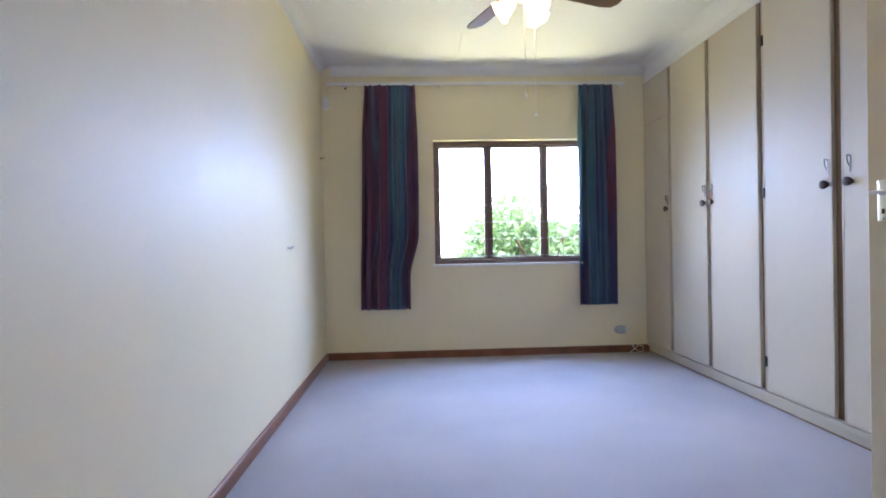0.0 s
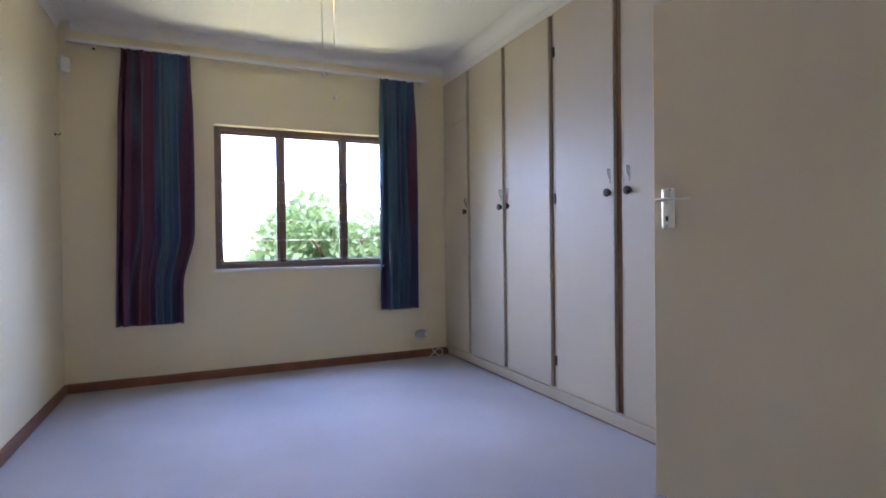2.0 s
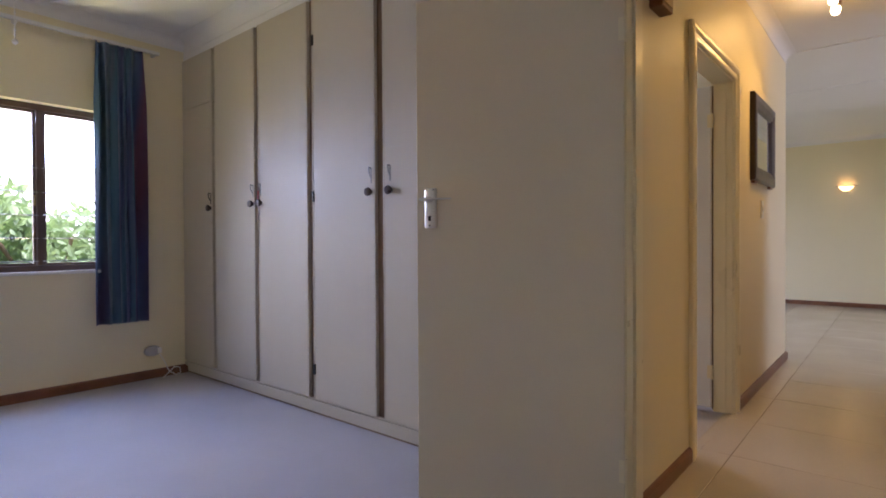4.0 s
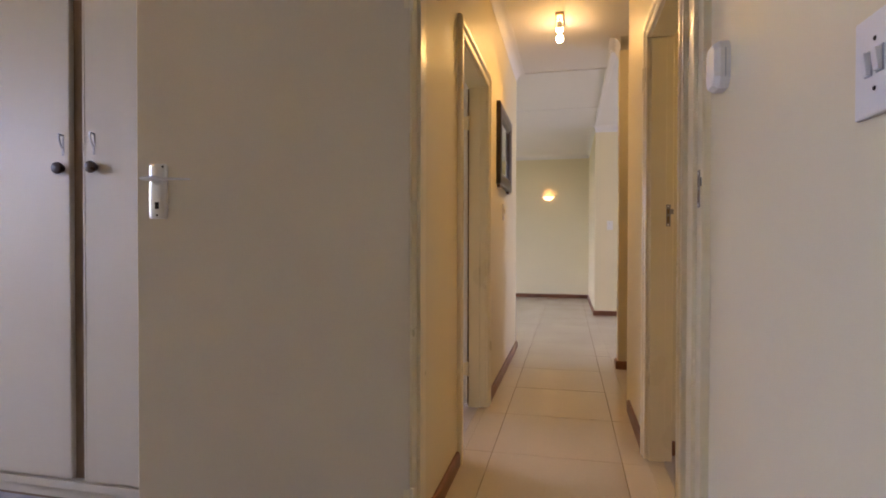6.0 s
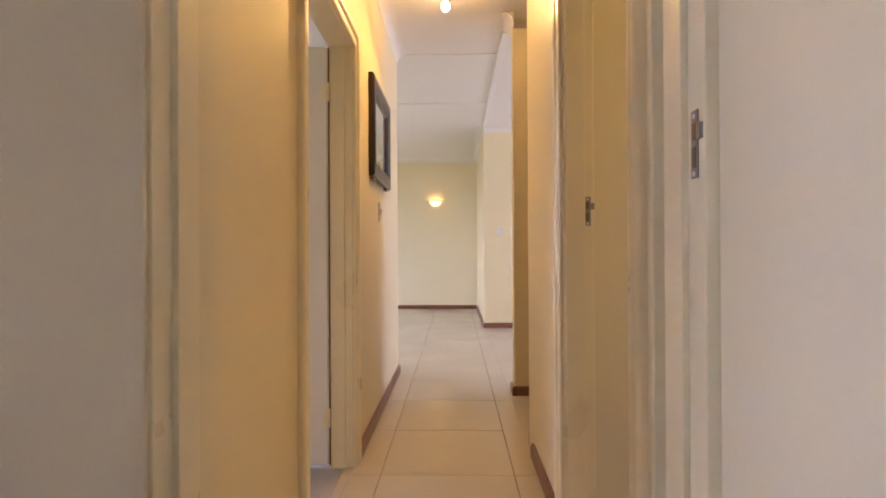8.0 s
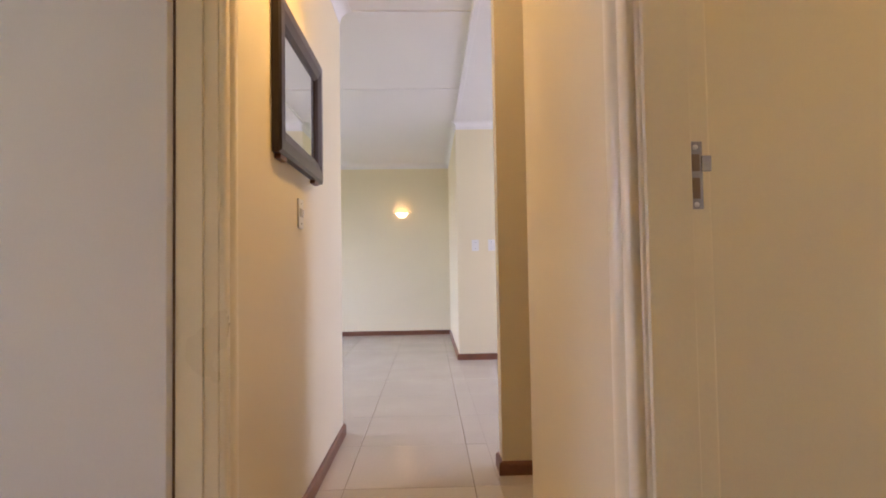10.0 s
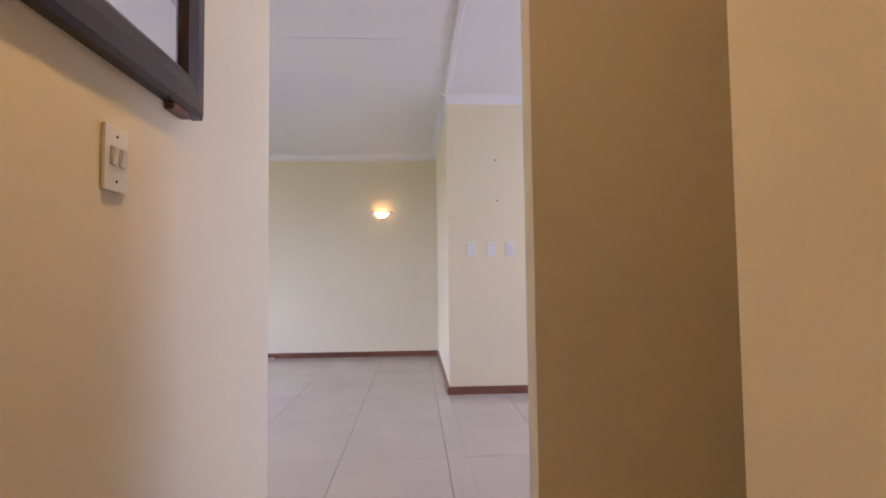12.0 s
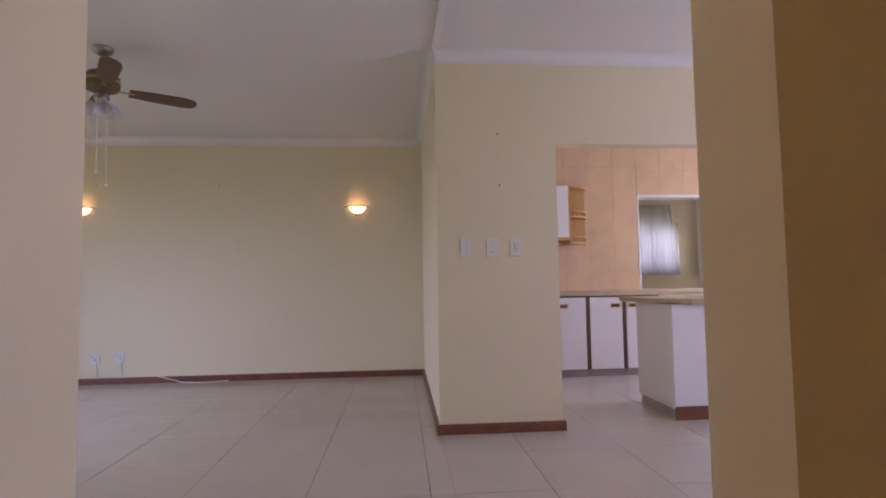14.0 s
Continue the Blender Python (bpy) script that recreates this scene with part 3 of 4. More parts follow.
def curtain(name, label, material, top, bottom, depth, folds, across, z1, z0, seed, rows=44, cols=150, hang=0.0, axis="x", amp=0.052, stripes=(0.0, 1.0)):
    """Cloth hung in folds. top, bottom: its extent along the wall; hang: how far down its free edge hangs straight before it narrows."""
    rnd = random.Random(seed)
    ph = [rnd.uniform(-0.5, 0.5) for _ in range(12)]
    bm = bmesh.new()
    lay = bm.loops.layers.uv.new("cloth")
    grid = []
    for r in range(rows + 1):
        v = r / rows
        line = []
        for c in range(cols + 1):
            u = c / cols
            lo = top[0] + (bottom[0] - top[0]) * v
            k = min(1, max(0, (v - hang) / 0.2)) if hang else v
            hi = top[1] + (bottom[1] - top[1]) * (k * k * (3 - 2 * k) if hang else v)
            uu = u + 0.006 * math.sin(9 * v + 14 * u + ph[0]) * v
            a = 2 * math.pi * folds * uu + 1.7 * math.sin(2 * math.pi * u * 1.7 + ph[1]) + 1.5 * v * math.sin(6 * u + 1.6 * v + ph[2]) + 0.5 * math.sin(3.1 * v + 9 * u)
            swing = amp * (0.35 + 0.65 * min(1, v * 5)) * (0.75 + 0.35 * math.sin(7 * u + ph[3] * 4))
            off = swing * math.sin(a) + 0.34 * swing * math.sin(2.3 * a + ph[4])
            along = lo + (hi - lo) * u + 0.55 * swing * math.cos(a)
            z = z1 + (z0 - z1) * v + (0.004 * math.sin(a) if r == rows else 0)
            line.append(bm.verts.new((along, across + depth * off / abs(depth), z) if axis == "x" else (across + off, along, z)))
        grid.append(line)
    for r in range(rows):
        for c in range(cols):
            f = bm.faces.new((grid[r][c], grid[r][c + 1], grid[r + 1][c + 1], grid[r + 1][c]))
            f.smooth = True
            for lp, (uu, vv) in zip(f.loops, ((c, r), (c + 1, r), (c + 1, r + 1), (c, r + 1))):
                lp[lay].uv = (stripes[0] + (stripes[1] - stripes[0]) * uu / cols + 0.035 * math.sin(4.2 * vv / rows + 13 * uu / cols) + 0.02 * math.sin(9 * vv / rows + 31 * uu / cols), vv / rows)
    me = bpy.data.meshes.new(name)
    bm.to_mesh(me)
    bm.free()
    me.materials.append(material)
    ob = new(name, me)
    th = ob.modifiers.new("thickness", "SOLIDIFY")
    th.thickness = 0.003
    return tagged(ob, label, "curtain")


curtain("curtain", "purple and teal striped curtain, gathered, hanging above the floor", cloth, (0.207, 0.668), (0.165, 0.590), -1, 7.4, YN - 0.075, 2.534, 0.470, 3, hang=0.66)
curtain("curtain", "blue and purple striped curtain overlapping the window's edge", cloth, (2.203, 2.517), (2.212, 2.527), -1, 5.4, YN - 0.075, 2.534, 0.470, 8, stripes=(0.53, 0.92))
rail = thing("curtain_rail", "white painted curtain track under the ceiling cornice", "curtain rail")
part("track", boxes((XL + 0.06, 2.647, YN - 0.085, YN - 0.055, 2.537, 2.562), bevel=0.003), PLASTIC, rail)
for x in (0.03, 0.90, 1.75, 2.62):
    part("bracket", boxes((x - 0.012, x + 0.012, YN - 0.056, YN, 2.532, 2.567), bevel=0.002), STEEL, rail)
part("stop_screw", moved(lathe(((0.008, 0), (0.008, 0.012)), 10), pose(0.04, YN - 0.05, 2.512, 90)), BLACK, rail, "dark screw")

# ---- wardrobes ----
DOORS = [(5.128, 5.615), (4.525, 5.086), (3.914, 4.479), (3.302, 3.864), (2.720, 3.240)]
ward = [("built-in cream wardrobe, narrow end unit with a top cupboard", 0), ("built-in cream two-door wardrobe, doors shut", 1), ("built-in cream two-door wardrobe, doors shut, beside the bedroom door", 3)]


def knob(parent, y, z):
    bm = moved(lathe(((0.014, 0), (0.012, 0.006), (0.013, 0.010), (0.022, 0.015), (0.0245, 0.023), (0.022, 0.031), (0.010, 0.035)), 18), pose(XW - 0.018, y, z, 0, -90))
    part("knob", bm, KNOB, parent, "dark turned wooden knob", soft=True)


def lock_pull(parent, y, z, steel=OLDCHROME, lean=0.0):
    """A small chrome bow above the knob, with its lock plate."""
    x = XW - 0.018
    bm = boxes((x - 0.003, x, y - 0.0045, y + 0.0045, z - 0.040, z + 0.036), bevel=0.001)
    pl = part("lock_plate", bm, steel, parent, "small chrome lock plate")
    part("bow", tube([(x, y + lean, z + 0.040), (x - 0.020, y + lean, z + 0.043), (x - 0.024, y - 0.006, z + 0.036), (x - 0.022, y - 0.008, z + 0.010), (x - 0.010, y - 0.006, z - 0.012)], 0.0038), steel, pl, soft=True)


def wardrobe(label, doors, y0, y1):
    w = thing("wardrobe", label, "wardrobe", group="built-in wardrobes")
    part("body", boxes((XW + 0.004, 3.49, y0, y1, 0.10, 2.560)), GAPWOOD, w, "brown stiles showing between the doors")
    part("plinth", boxes((XW + 0.0, XW + 0.03, y0, y1, 0.012, 0.098), (XW - 0.016, XW - 0.0005, y0, y1, 0.058, 0.090), bevel=0.003), CUPBOARD, w, "cream stepped plinth")
    part("toe_line", boxes((XW + 0.006, XW + 0.03, y0, y1, 0.0, 0.0115)), GAPWOOD, w)
    for a, b in doors:
        if a > 5.1:
            dr = part("door", boxes((XW - 0.018, XW + 0.0035, a, b, 0.104, 2.150), bevel=0.003), CUPBOARD, w)
            part("top_door", boxes((XW - 0.018, XW + 0.0035, a, b, 2.154, 2.556), bevel=0.003), CUPBOARD, w)
        else:
            dr = part("door", boxes((XW - 0.018, XW + 0.0035, a, b, 0.104, 2.556), bevel=0.003), CUPBOARD, w)
        part("edge_bead", boxes((XW - 0.0205, XW - 0.0185, a + 0.002, a + 0.012, 0.106, 2.554), (XW - 0.0205, XW - 0.0185, b - 0.012, b - 0.002, 0.106, 2.554)), CUPBOARD, dr)
    return w


w1 = wardrobe(ward[0][0], DOORS[:1], 5.107, YN)
knob(w1, 5.158, 1.334), lock_pull(w1, 5.153, 1.405, BLACK)
part("key_hole", moved(lathe(((0.007, 0), (0.005, 0.002)), 12), pose(XW - 0.018, 5.143, 1.225, 0, -90)), BRASS, w1)
w2 = wardrobe(ward[1][0], DOORS[1:3], 3.889, 5.107)
knob(w2, 4.552, 1.336), knob(w2, 4.445, 1.338), lock_pull(w2, 4.549, 1.424), lock_pull(w2, 4.450, 1.424)
part("tassel", boxes((XW - 0.032, XW - 0.026, 4.459, 4.474, 1.36, 1.42), bevel=0.002), mat("red_tag", (0.5, 0.08, 0.07), 0.6), w2, "small red key tag")
w3 = wardrobe(ward[2][0], DOORS[3:], 2.702, 3.889)
knob(w3, 3.338, 1.340), knob(w3, 3.180, 1.340), lock_pull(w3, 3.334, 1.430), lock_pull(w3, 3.185, 1.430)
for z in (2.30, 1.345, 0.285):
    bm = boxes((XW - 0.026, XW - 0.018, 3.846, 3.866, z - 0.032, z + 0.032), bevel=0.002)
    part("hinge", bm, BLACK, w3, "dark butt hinge")

# ---- ceiling fans ----


def ceiling_fan(name, label, place, turn, lit, droop=0.40):
    f = thing(name, label, "ceiling fan", place, turn)
    part("canopy", lathe(((0.068, 0), (0.070, -0.012), (0.060, -0.032), (0.034, -0.052), (0.016, -0.060)), 28), BRASS if lit else OLDCHROME, f, soft=True)
    part("downrod", lathe(((0.011, -0.055), (0.011, -droop + 0.20)), 14), BRASS if lit else OLDCHROME, f, soft=True)
    part("motor", lathe(((0.030, -droop + 0.21), (0.085, -droop + 0.195), (0.110, -droop + 0.165), (0.112, -droop + 0.10), (0.098, -droop + 0.075), (0.060, -droop + 0.060), (0.040, -droop + 0.040)), 32), BLADE, f, "bronze-brown motor drum", soft=True)
    part("motor_band", lathe(((0.1135, -droop + 0.145), (0.1155, -droop + 0.135), (0.1135, -droop + 0.125)), 32), BRASS, f, soft=True)
    part("light_hub", lathe(((0.045, -droop + 0.045), (0.052, -droop + 0.02), (0.040, -droop - 0.01), (0.012, -droop - 0.03)), 24), STEEL if lit else OLDCHROME, f, soft=True)
    for k in range(4):
        m = pose(0, 0, -droop + 0.085, 0, 0, 90 * k)
        part("blade_iron", moved(boxes((0.09, 0.20, -0.016, 0.016, -0.006, 0.002), bevel=0.002), m @ pose(0, 0, 0, 8)), BRASS, f)
        bm = bmesh.new()
        outline = [(0.165, -0.045), (0.30, -0.058), (0.52, -0.064), (0.585, -0.052), (0.61, -0.022), (0.61, 0.022), (0.585, 0.052), (0.52, 0.064), (0.30, 0.058), (0.165, 0.045)]
        lo, hi = [bm.verts.new((x, y, -0.004)) for x, y in outline], [bm.verts.new((x, y, 0.004)) for x, y in outline]
        bm.faces.new(lo[::-1]), bm.faces.new(hi)
        for i in range(len(outline)):
            j = (i + 1) % len(outline)
            bm.faces.new((lo[i], lo[j], hi[j], hi[i]))
        part("blade", moved(bm, m @ pose(0, 0, 0, -15)), BLADE, f)
    for k in range(3):
        m = pose(0, 0, -droop - 0.005, 0, 0, 120 * k + 30) @ pose(0.055, 0, 0, 0, 125 if lit else 148)
        rings = [(0.018, 0.0), (0.026, 0.015), (0.040, 0.045), (0.050, 0.075), (0.062, 0.098), (0.058, 0.096), (0.046, 0.073), (0.036, 0.045), (0.020, 0.018)]
        bm = bmesh.new()
        n = 24
        loops = []
        for i, (r, z) in enumerate(rings):
            fl = 1 + (0.10 * max(0, (z - 0.06) / 0.04))
            loops.append([bm.verts.new((r * (1 + (fl - 1) * math.cos(6 * 2 * math.pi * a / n)) * math.cos(2 * math.pi * a / n), r * (1 + (fl - 1) * math.cos(6 * 2 * math.pi * a / n)) * math.sin(2 * math.pi * a / n), z)) for a in range(n)])
        for p, q in zip(loops, loops[1:]):
            for a in range(n):
                bm.faces.new((p[a], p[(a + 1) % n], q[(a + 1) % n], q[a]))
        part("shade", moved(bm, m), SHADEGLASS if lit else FROST, f, "lit frosted tulip shade" if lit else "frosted tulip shade, unlit", soft=True)
    for dx, drop in ((-0.025, 0.47), (0.035, 0.56)):
        top = -droop - 0.03
        ch = tube([(dx, -0.03, top), (dx, -0.03, top - drop)], 0.0016, 5)
        for q in range(int(drop / 0.018)):
            bmesh.ops.create_icosphere(ch, subdivisions=1, radius=0.0042, matrix=Matrix.Translation((dx, -0.03, top - q * 0.018)))
        bmesh.ops.create_icosphere(ch, subdivisions=2, radius=0.0095, matrix=Matrix.Translation((dx, -0.03, top - drop)))
        part("pull_chain", ch, STEEL, f, "beaded metal pull chain")
    return f


ceiling_fan("ceiling_fan", "brown four-blade ceiling fan with lit glass shades and pull chains", (1.240, 3.30, ZC), 20, True, 0.42)
ceiling_fan("ceiling_fan", "dark four-blade ceiling fan with unlit frosted tulip shades", (9.22, 3.31, ZC), -57, False, 0.375)

# ---- hall light ----
spot = thing("ceiling_spotlight", "two-bulb ceiling spotlight bar, both bulbs lit", "ceiling light", (5.30, 1.447, ZC))
part("bar", boxes((-0.20, 0.20, -0.03, 0.03, -0.022, 0), bevel=0.006), BRASS, spot, "brass ceiling plate")
for dx, lean in ((-0.14, -30), (0.14, 28)):
    sm = pose(dx, 0, -0.010, 0, lean, 0) @ Matrix.Scale(0.74, 4)
    part("arm", moved(lathe(((0.008, 0), (0.008, -0.05)), 12), sm), BRASS, spot, soft=True)
    cup = part("cup", moved(lathe(((0.020, -0.045), (0.026, -0.055), (0.030, -0.085), (0.040, -0.105), (0.038, -0.105), (0.028, -0.084), (0.022, -0.06)), 24, False), sm), STEEL, spot, "chrome lamp cup", soft=True)
    part("bulb", moved(lathe(((0.012, -0.07), (0.020, -0.09), (0.032, -0.112), (0.036, -0.128), (0.030, -0.146), (0.014, -0.156), (0.003, -0.158)), 22), sm), BULBGLOW, cup, "lit frosted bulb", soft=True)

# ---- wall sconces ----


def sconce(y, z):
    s = thing("wall_sconce", "lit frosted glass bowl wall lamp with a thin metal rim", "wall lamp", (FARX, y, z), group="sconces on the cream wall")
    n = 24
    bm = bmesh.new()
    rings = [(0.100, 0.045), (0.092, 0.024), (0.070, -0.002), (0.042, -0.024), (0.015, -0.034)]
    loops = [[bm.verts.new((-r * 0.85 * math.sin(math.pi * a / n), r * math.cos(math.pi * a / n), h)) for a in range(n + 1)] for r, h in rings]
    for p, q in zip(loops, loops[1:]):
        for a in range(n):
            bm.faces.new((p[a], p[a + 1], q[a + 1], q[a]))
    bm.faces.new(loops[-1])
    part("bowl", bm, SHADEGLASS, s, "glowing frosted glass bowl", soft=True)
    part("rim", tube([(-0.128 * 0.9 * math.sin(math.pi * a / n), 0.145 * math.cos(math.pi * a / n), 0.047) for a in range(n + 1)], 0.005), BRASS, s, soft=True)
    part("back_plate", boxes((-0.008, 0, -0.03, 0.03, -0.05, 0.06), bevel=0.002), BRASS, s)
    part("finial", moved(lathe(((0.006, 0), (0.010, 0.006), (0.004, 0.016)), 12), pose(-0.095, -0.06, 0.050)), BRASS, s)


sconce(1.746, 1.885)
sconce(4.76, 1.885)

# ---- mirror ----
mir = thing("mirror", "wall mirror in a wide dark brown wooden frame", "mirror")
MX0, MX1, MZ0, MZ1, FW = 4.980, 5.757, 1.475, 2.073, 0.105


def frame_side(x0, z0, x1, z1, ix0, iz0, ix1, iz1):
    """One mitred length of a cushioned frame, from outer corners to inner ones."""
    bm = bmesh.new()
    prof = [(0.0, 0.0), (0.0, 0.026), (0.12, 0.034), (0.5, 0.036), (0.85, 0.026), (1.0, 0.014), (1.0, 0.0)]
    a = [bm.verts.new((x0 + (ix0 - x0) * p, YL - h, z0 + (iz0 - z0) * p)) for p, h in prof]
    b = [bm.verts.new((x1 + (ix1 - x1) * p, YL - h, z1 + (iz1 - z1) * p)) for p, h in prof]
    for i in range(len(prof)):
        j = (i + 1) % len(prof)
        bm.faces.new((a[i], a[j], b[j], b[i]))
    bm.faces.new(a), bm.faces.new(b[::-1])
    return part("frame_side", bm, DARKWOOD, mir, "dark brown frame moulding")


o = [(MX0, MZ0), (MX1, MZ0), (MX1, MZ1), (MX0, MZ1)]
n_ = [(MX0 + FW, MZ0 + FW), (MX1 - FW, MZ0 + FW), (MX1 - FW, MZ1 - FW), (MX0 + FW, MZ1 - FW)]
for i in range(4):
    j = (i + 1) % 4
    frame_side(*o[i], *o[j], *n_[i], *n_[j])
part("glass", boxes((MX0 + FW - 0.004, MX1 - FW + 0.004, YL - 0.010, YL - 0.002, MZ0 + FW - 0.004, MZ1 - FW + 0.004)), mirror_glass, mir, "silvered mirror glass")
for x in (MX0 + 0.03, MX1 - 0.16):
    part("foot", boxes((x, x + 0.09, YL - 0.024, YL, MZ0 - 0.018, MZ0 - 0.0005), bevel=0.004), WOODRED, mir, "small brown wooden block")


# ---- door chime ----
chime = thing("door_chime", "small brown wooden door chime box high on the hall wall", "door chime", (3.10, YL, 2.10))
part("box", boxes((-0.065, 0.065, -0.055, 0, -0.105, 0.105), bevel=0.006), WOODRED, chime)
part("front_panel", boxes((-0.050, 0.050, -0.060, -0.0555, -0.088, 0.088), bevel=0.002), BRASS, chime, "dull brass front")
# small steel discs added to give the box two bright glints
for dz in (-0.07, -0.055):
    part("glint_stud", moved(lathe(((0.005, 0), (0.005, 0.003), (0.002, 0.005)), 10), pose(0.066, -0.03, dz, 0, 90)), STEEL, chime)


# ---- switches and sockets ----
def wall_plate(name, label, category, m, w, h, rockers=(), screws=(0.0, 0.0), marks=(), material=PLASTIC, group=""):
    """A plate in the local x-z plane, facing -y. rockers: (x, z, w, h)."""
    p = thing(name, label, category, group=group)
    p.matrix_basis = m
    part("plate", boxes((-w / 2, w / 2, -0.009, 0, -h / 2, h / 2), bevel=0.003), material, p)
    for x, z, rw, rh in rockers:
        r = boxes((x - rw / 2 - 0.002, x + rw / 2 + 0.002, -0.0105, -0.0085, z - rh / 2 - 0.002, z + rh / 2 + 0.002))
        part("rocker_surround", r, GREYPLASTIC, p)
        part("rocker", moved(boxes((-rw / 2, rw / 2, -0.006, 0.002, -rh / 2, rh / 2), bevel=0.001), pose(x, -0.0105, z, 7)), PLASTIC, p)
    for dz in screws:
        if dz:
            part("screw", moved(lathe(((0.0032, 0), (0.0022, 0.0014)), 12), pose(0, -0.009, dz, 90)), BLACK, p)
    for x, z, mw, mh in marks:
        part("pin_hole", boxes((x - mw / 2, x + mw / 2, -0.0098, -0.008, z - mh / 2, z + mh / 2)), BLACK, p)
    return p


wall_plate("light_switch", "white two-rocker light switch plate on the bedroom wall", "light switch", pose(1.886, YR, 1.273, 0, 0, 180), 0.096, 0.128, ((-0.013, 0.002, 0.012, 0.028), (0.013, 0.002, 0.012, 0.028)), (0.031, -0.031))
wall_plate("light_switch", "narrow white hall light switch below the mirror", "light switch", pose(5.386, YL, 1.290, 0, 0, 0), 0.080, 0.128, ((-0.014, 0.004, 0.015, 0.032), (0.016, 0.004, 0.015, 0.032)), (0.044, -0.044))
for y, kind in ((0.794, 0), (0.607, 0), (0.435, 1)):
    wall_plate("light_switch" if kind else "blank_plate", "white switch plate with three small rockers" if kind else "white blank cover plate with two dark screws", "light switch" if kind else "cover plate",
               pose(PILX, y, 1.30, 0, 0, -90), 0.082, 0.130, ((0, 0.022, 0.026, 0.016), (0, 0.0, 0.026, 0.016), (0, -0.022, 0.026, 0.016)) if kind else (), (0, 0) if kind else (0.034, -0.034), group="plates on the pillar")
for y, z in ((4.594, 0.267), (4.337, 0.284)):
    wall_plate("wall_socket", "white wall socket low on the cream wall", "socket", pose(FARX, y, z, 0, 0, -90), 0.105, 0.105, ((-0.03, 0.028, 0.012, 0.02),), (0, 0), ((0.0, 0.0, 0.012, 0.006), (0.018, -0.012, 0.010, 0.006), (0.018, 0.012, 0.010, 0.006)))
    tagged(link("socket_cable", tube([(FARX - 0.012, y - 0.03, z - 0.03), (FARX - 0.02, y - 0.035, z - 0.08), (FARX - 0.022, y - 0.045, 0.12), (FARX - 0.022, y - 0.045, 0.066)], 0.004), GREYPLASTIC), "short grey cable hanging from the wall socket", "cable")
bs = thing("wall_socket", "grey oval wall socket with a plug, low on the wall", "socket", (2.622, YN, 0.215))
part("plate", moved(lathe(((0.052, 0), (0.050, 0.010), (0.040, 0.016)), 28), pose(-0.02, 0, 0, 90) @ Matrix.Diagonal((1.25, 0.8, 1, 1))), GREYPLASTIC, bs, soft=True)
part("plug", boxes((0.005, 0.040, -0.036, -0.008, -0.020, 0.022), bevel=0.006), PLASTIC, bs, "white plug")
tagged(link("socket_cable", tube([(2.647, YN - 0.03, 0.185), (2.677, YN - 0.045, 0.12), (2.697, YN - 0.07, 0.05), (2.747, YN - 0.08, 0.012), (2.787, YN - 0.07, 0.02), (2.792, YN - 0.05, 0.06), (2.747, YN - 0.05, 0.07), (2.687, YN - 0.07, 0.03), (2.647, YN - 0.09, 0.008)], 0.004), PLASTIC), "white looped cable on the skirting by the socket", "cable")

# ---- alarm boxes and wall hooks ----
al = thing("alarm_keypad", "white plastic alarm box beside the bedroom door", "alarm box", (2.575, YR, 1.485))
bm = bmesh.new()
hexa = [(-0.078, -0.055), (-0.045, -0.092), (0.045, -0.092), (0.078, -0.055), (0.078, 0.06), (0.05, 0.092), (-0.05, 0.092), (-0.078, 0.06)]
lo, mi, hi = ([bm.verts.new((x * k * 0.56, d, z * k * 0.62)) for x, z in hexa] for d, k in ((0.0, 1.0), (0.022, 1.0), (0.036, 0.86)))
bm.faces.new(lo), bm.faces.new(hi[::-1])
for p, q in ((lo, mi), (mi, hi)):
    for i in range(8):
        bm.faces.new((p[i], p[(i + 1) % 8], q[(i + 1) % 8], q[i]))
part("case", bm, PLASTIC, al, "white plastic case")
part("seam", boxes((-0.0445, 0.0445, 0.010, 0.012, -0.034, 0.036)), GREYPLASTIC, al)
pir = thing("motion_detector", "small white motion detector in the wall corner", "alarm sensor", (XL + 0.045, YN - 0.06, 2.375), 45)
part("case", boxes((-0.032, 0.032, -0.022, 0.022, -0.055, 0.055), bevel=0.008), PLASTIC, pir)
part("lens", boxes((-0.022, 0.022, -0.027, -0.021, -0.035, 0.015), bevel=0.003), FROST, pir, "milky sensor lens")
part("bracket", boxes((-0.012, 0.012, 0.0175, 0.045, -0.02, 0.02), bevel=0.002), PLASTIC, pir)
for nm, lab, x, y, z in (("wall_hook", "small metal hook on the bedroom wall", XL, 4.20, 1.057), ("wall_hook", "small brown wooden peg high in the wall corner", XL, 5.49, 1.86)):
    hk = thing(nm, lab, "hook", (x, y, z))
    part("base", boxes((0, 0.004, -0.014, 0.014, -0.010, 0.010), bevel=0.001), STEEL if z < 1.5 else WOODRED, hk)
    part("peg", tube([(0.002, 0, 0), (0.022, 0, -0.004), (0.032, 0, 0.004), (0.034, 0, 0.014)], 0.004), STEEL if z < 1.5 else WOODRED, hk)
for x, y, z in ((FARX - 0.001, 3.292, 2.187), (PILX - 0.001, 0.552, 2.12), (PILX - 0.001, 0.544, 1.745), (FARX - 0.001, 4.62, 2.20)):
    nl = link("nail", moved(lathe(((0.006, -0.004), (0.006, 0.004), (0.003, 0.007)), 10), pose(x, y, z, 0, -90)), BLACK)
    tagged(nl, "small dark nail head in the cream wall", "nail")
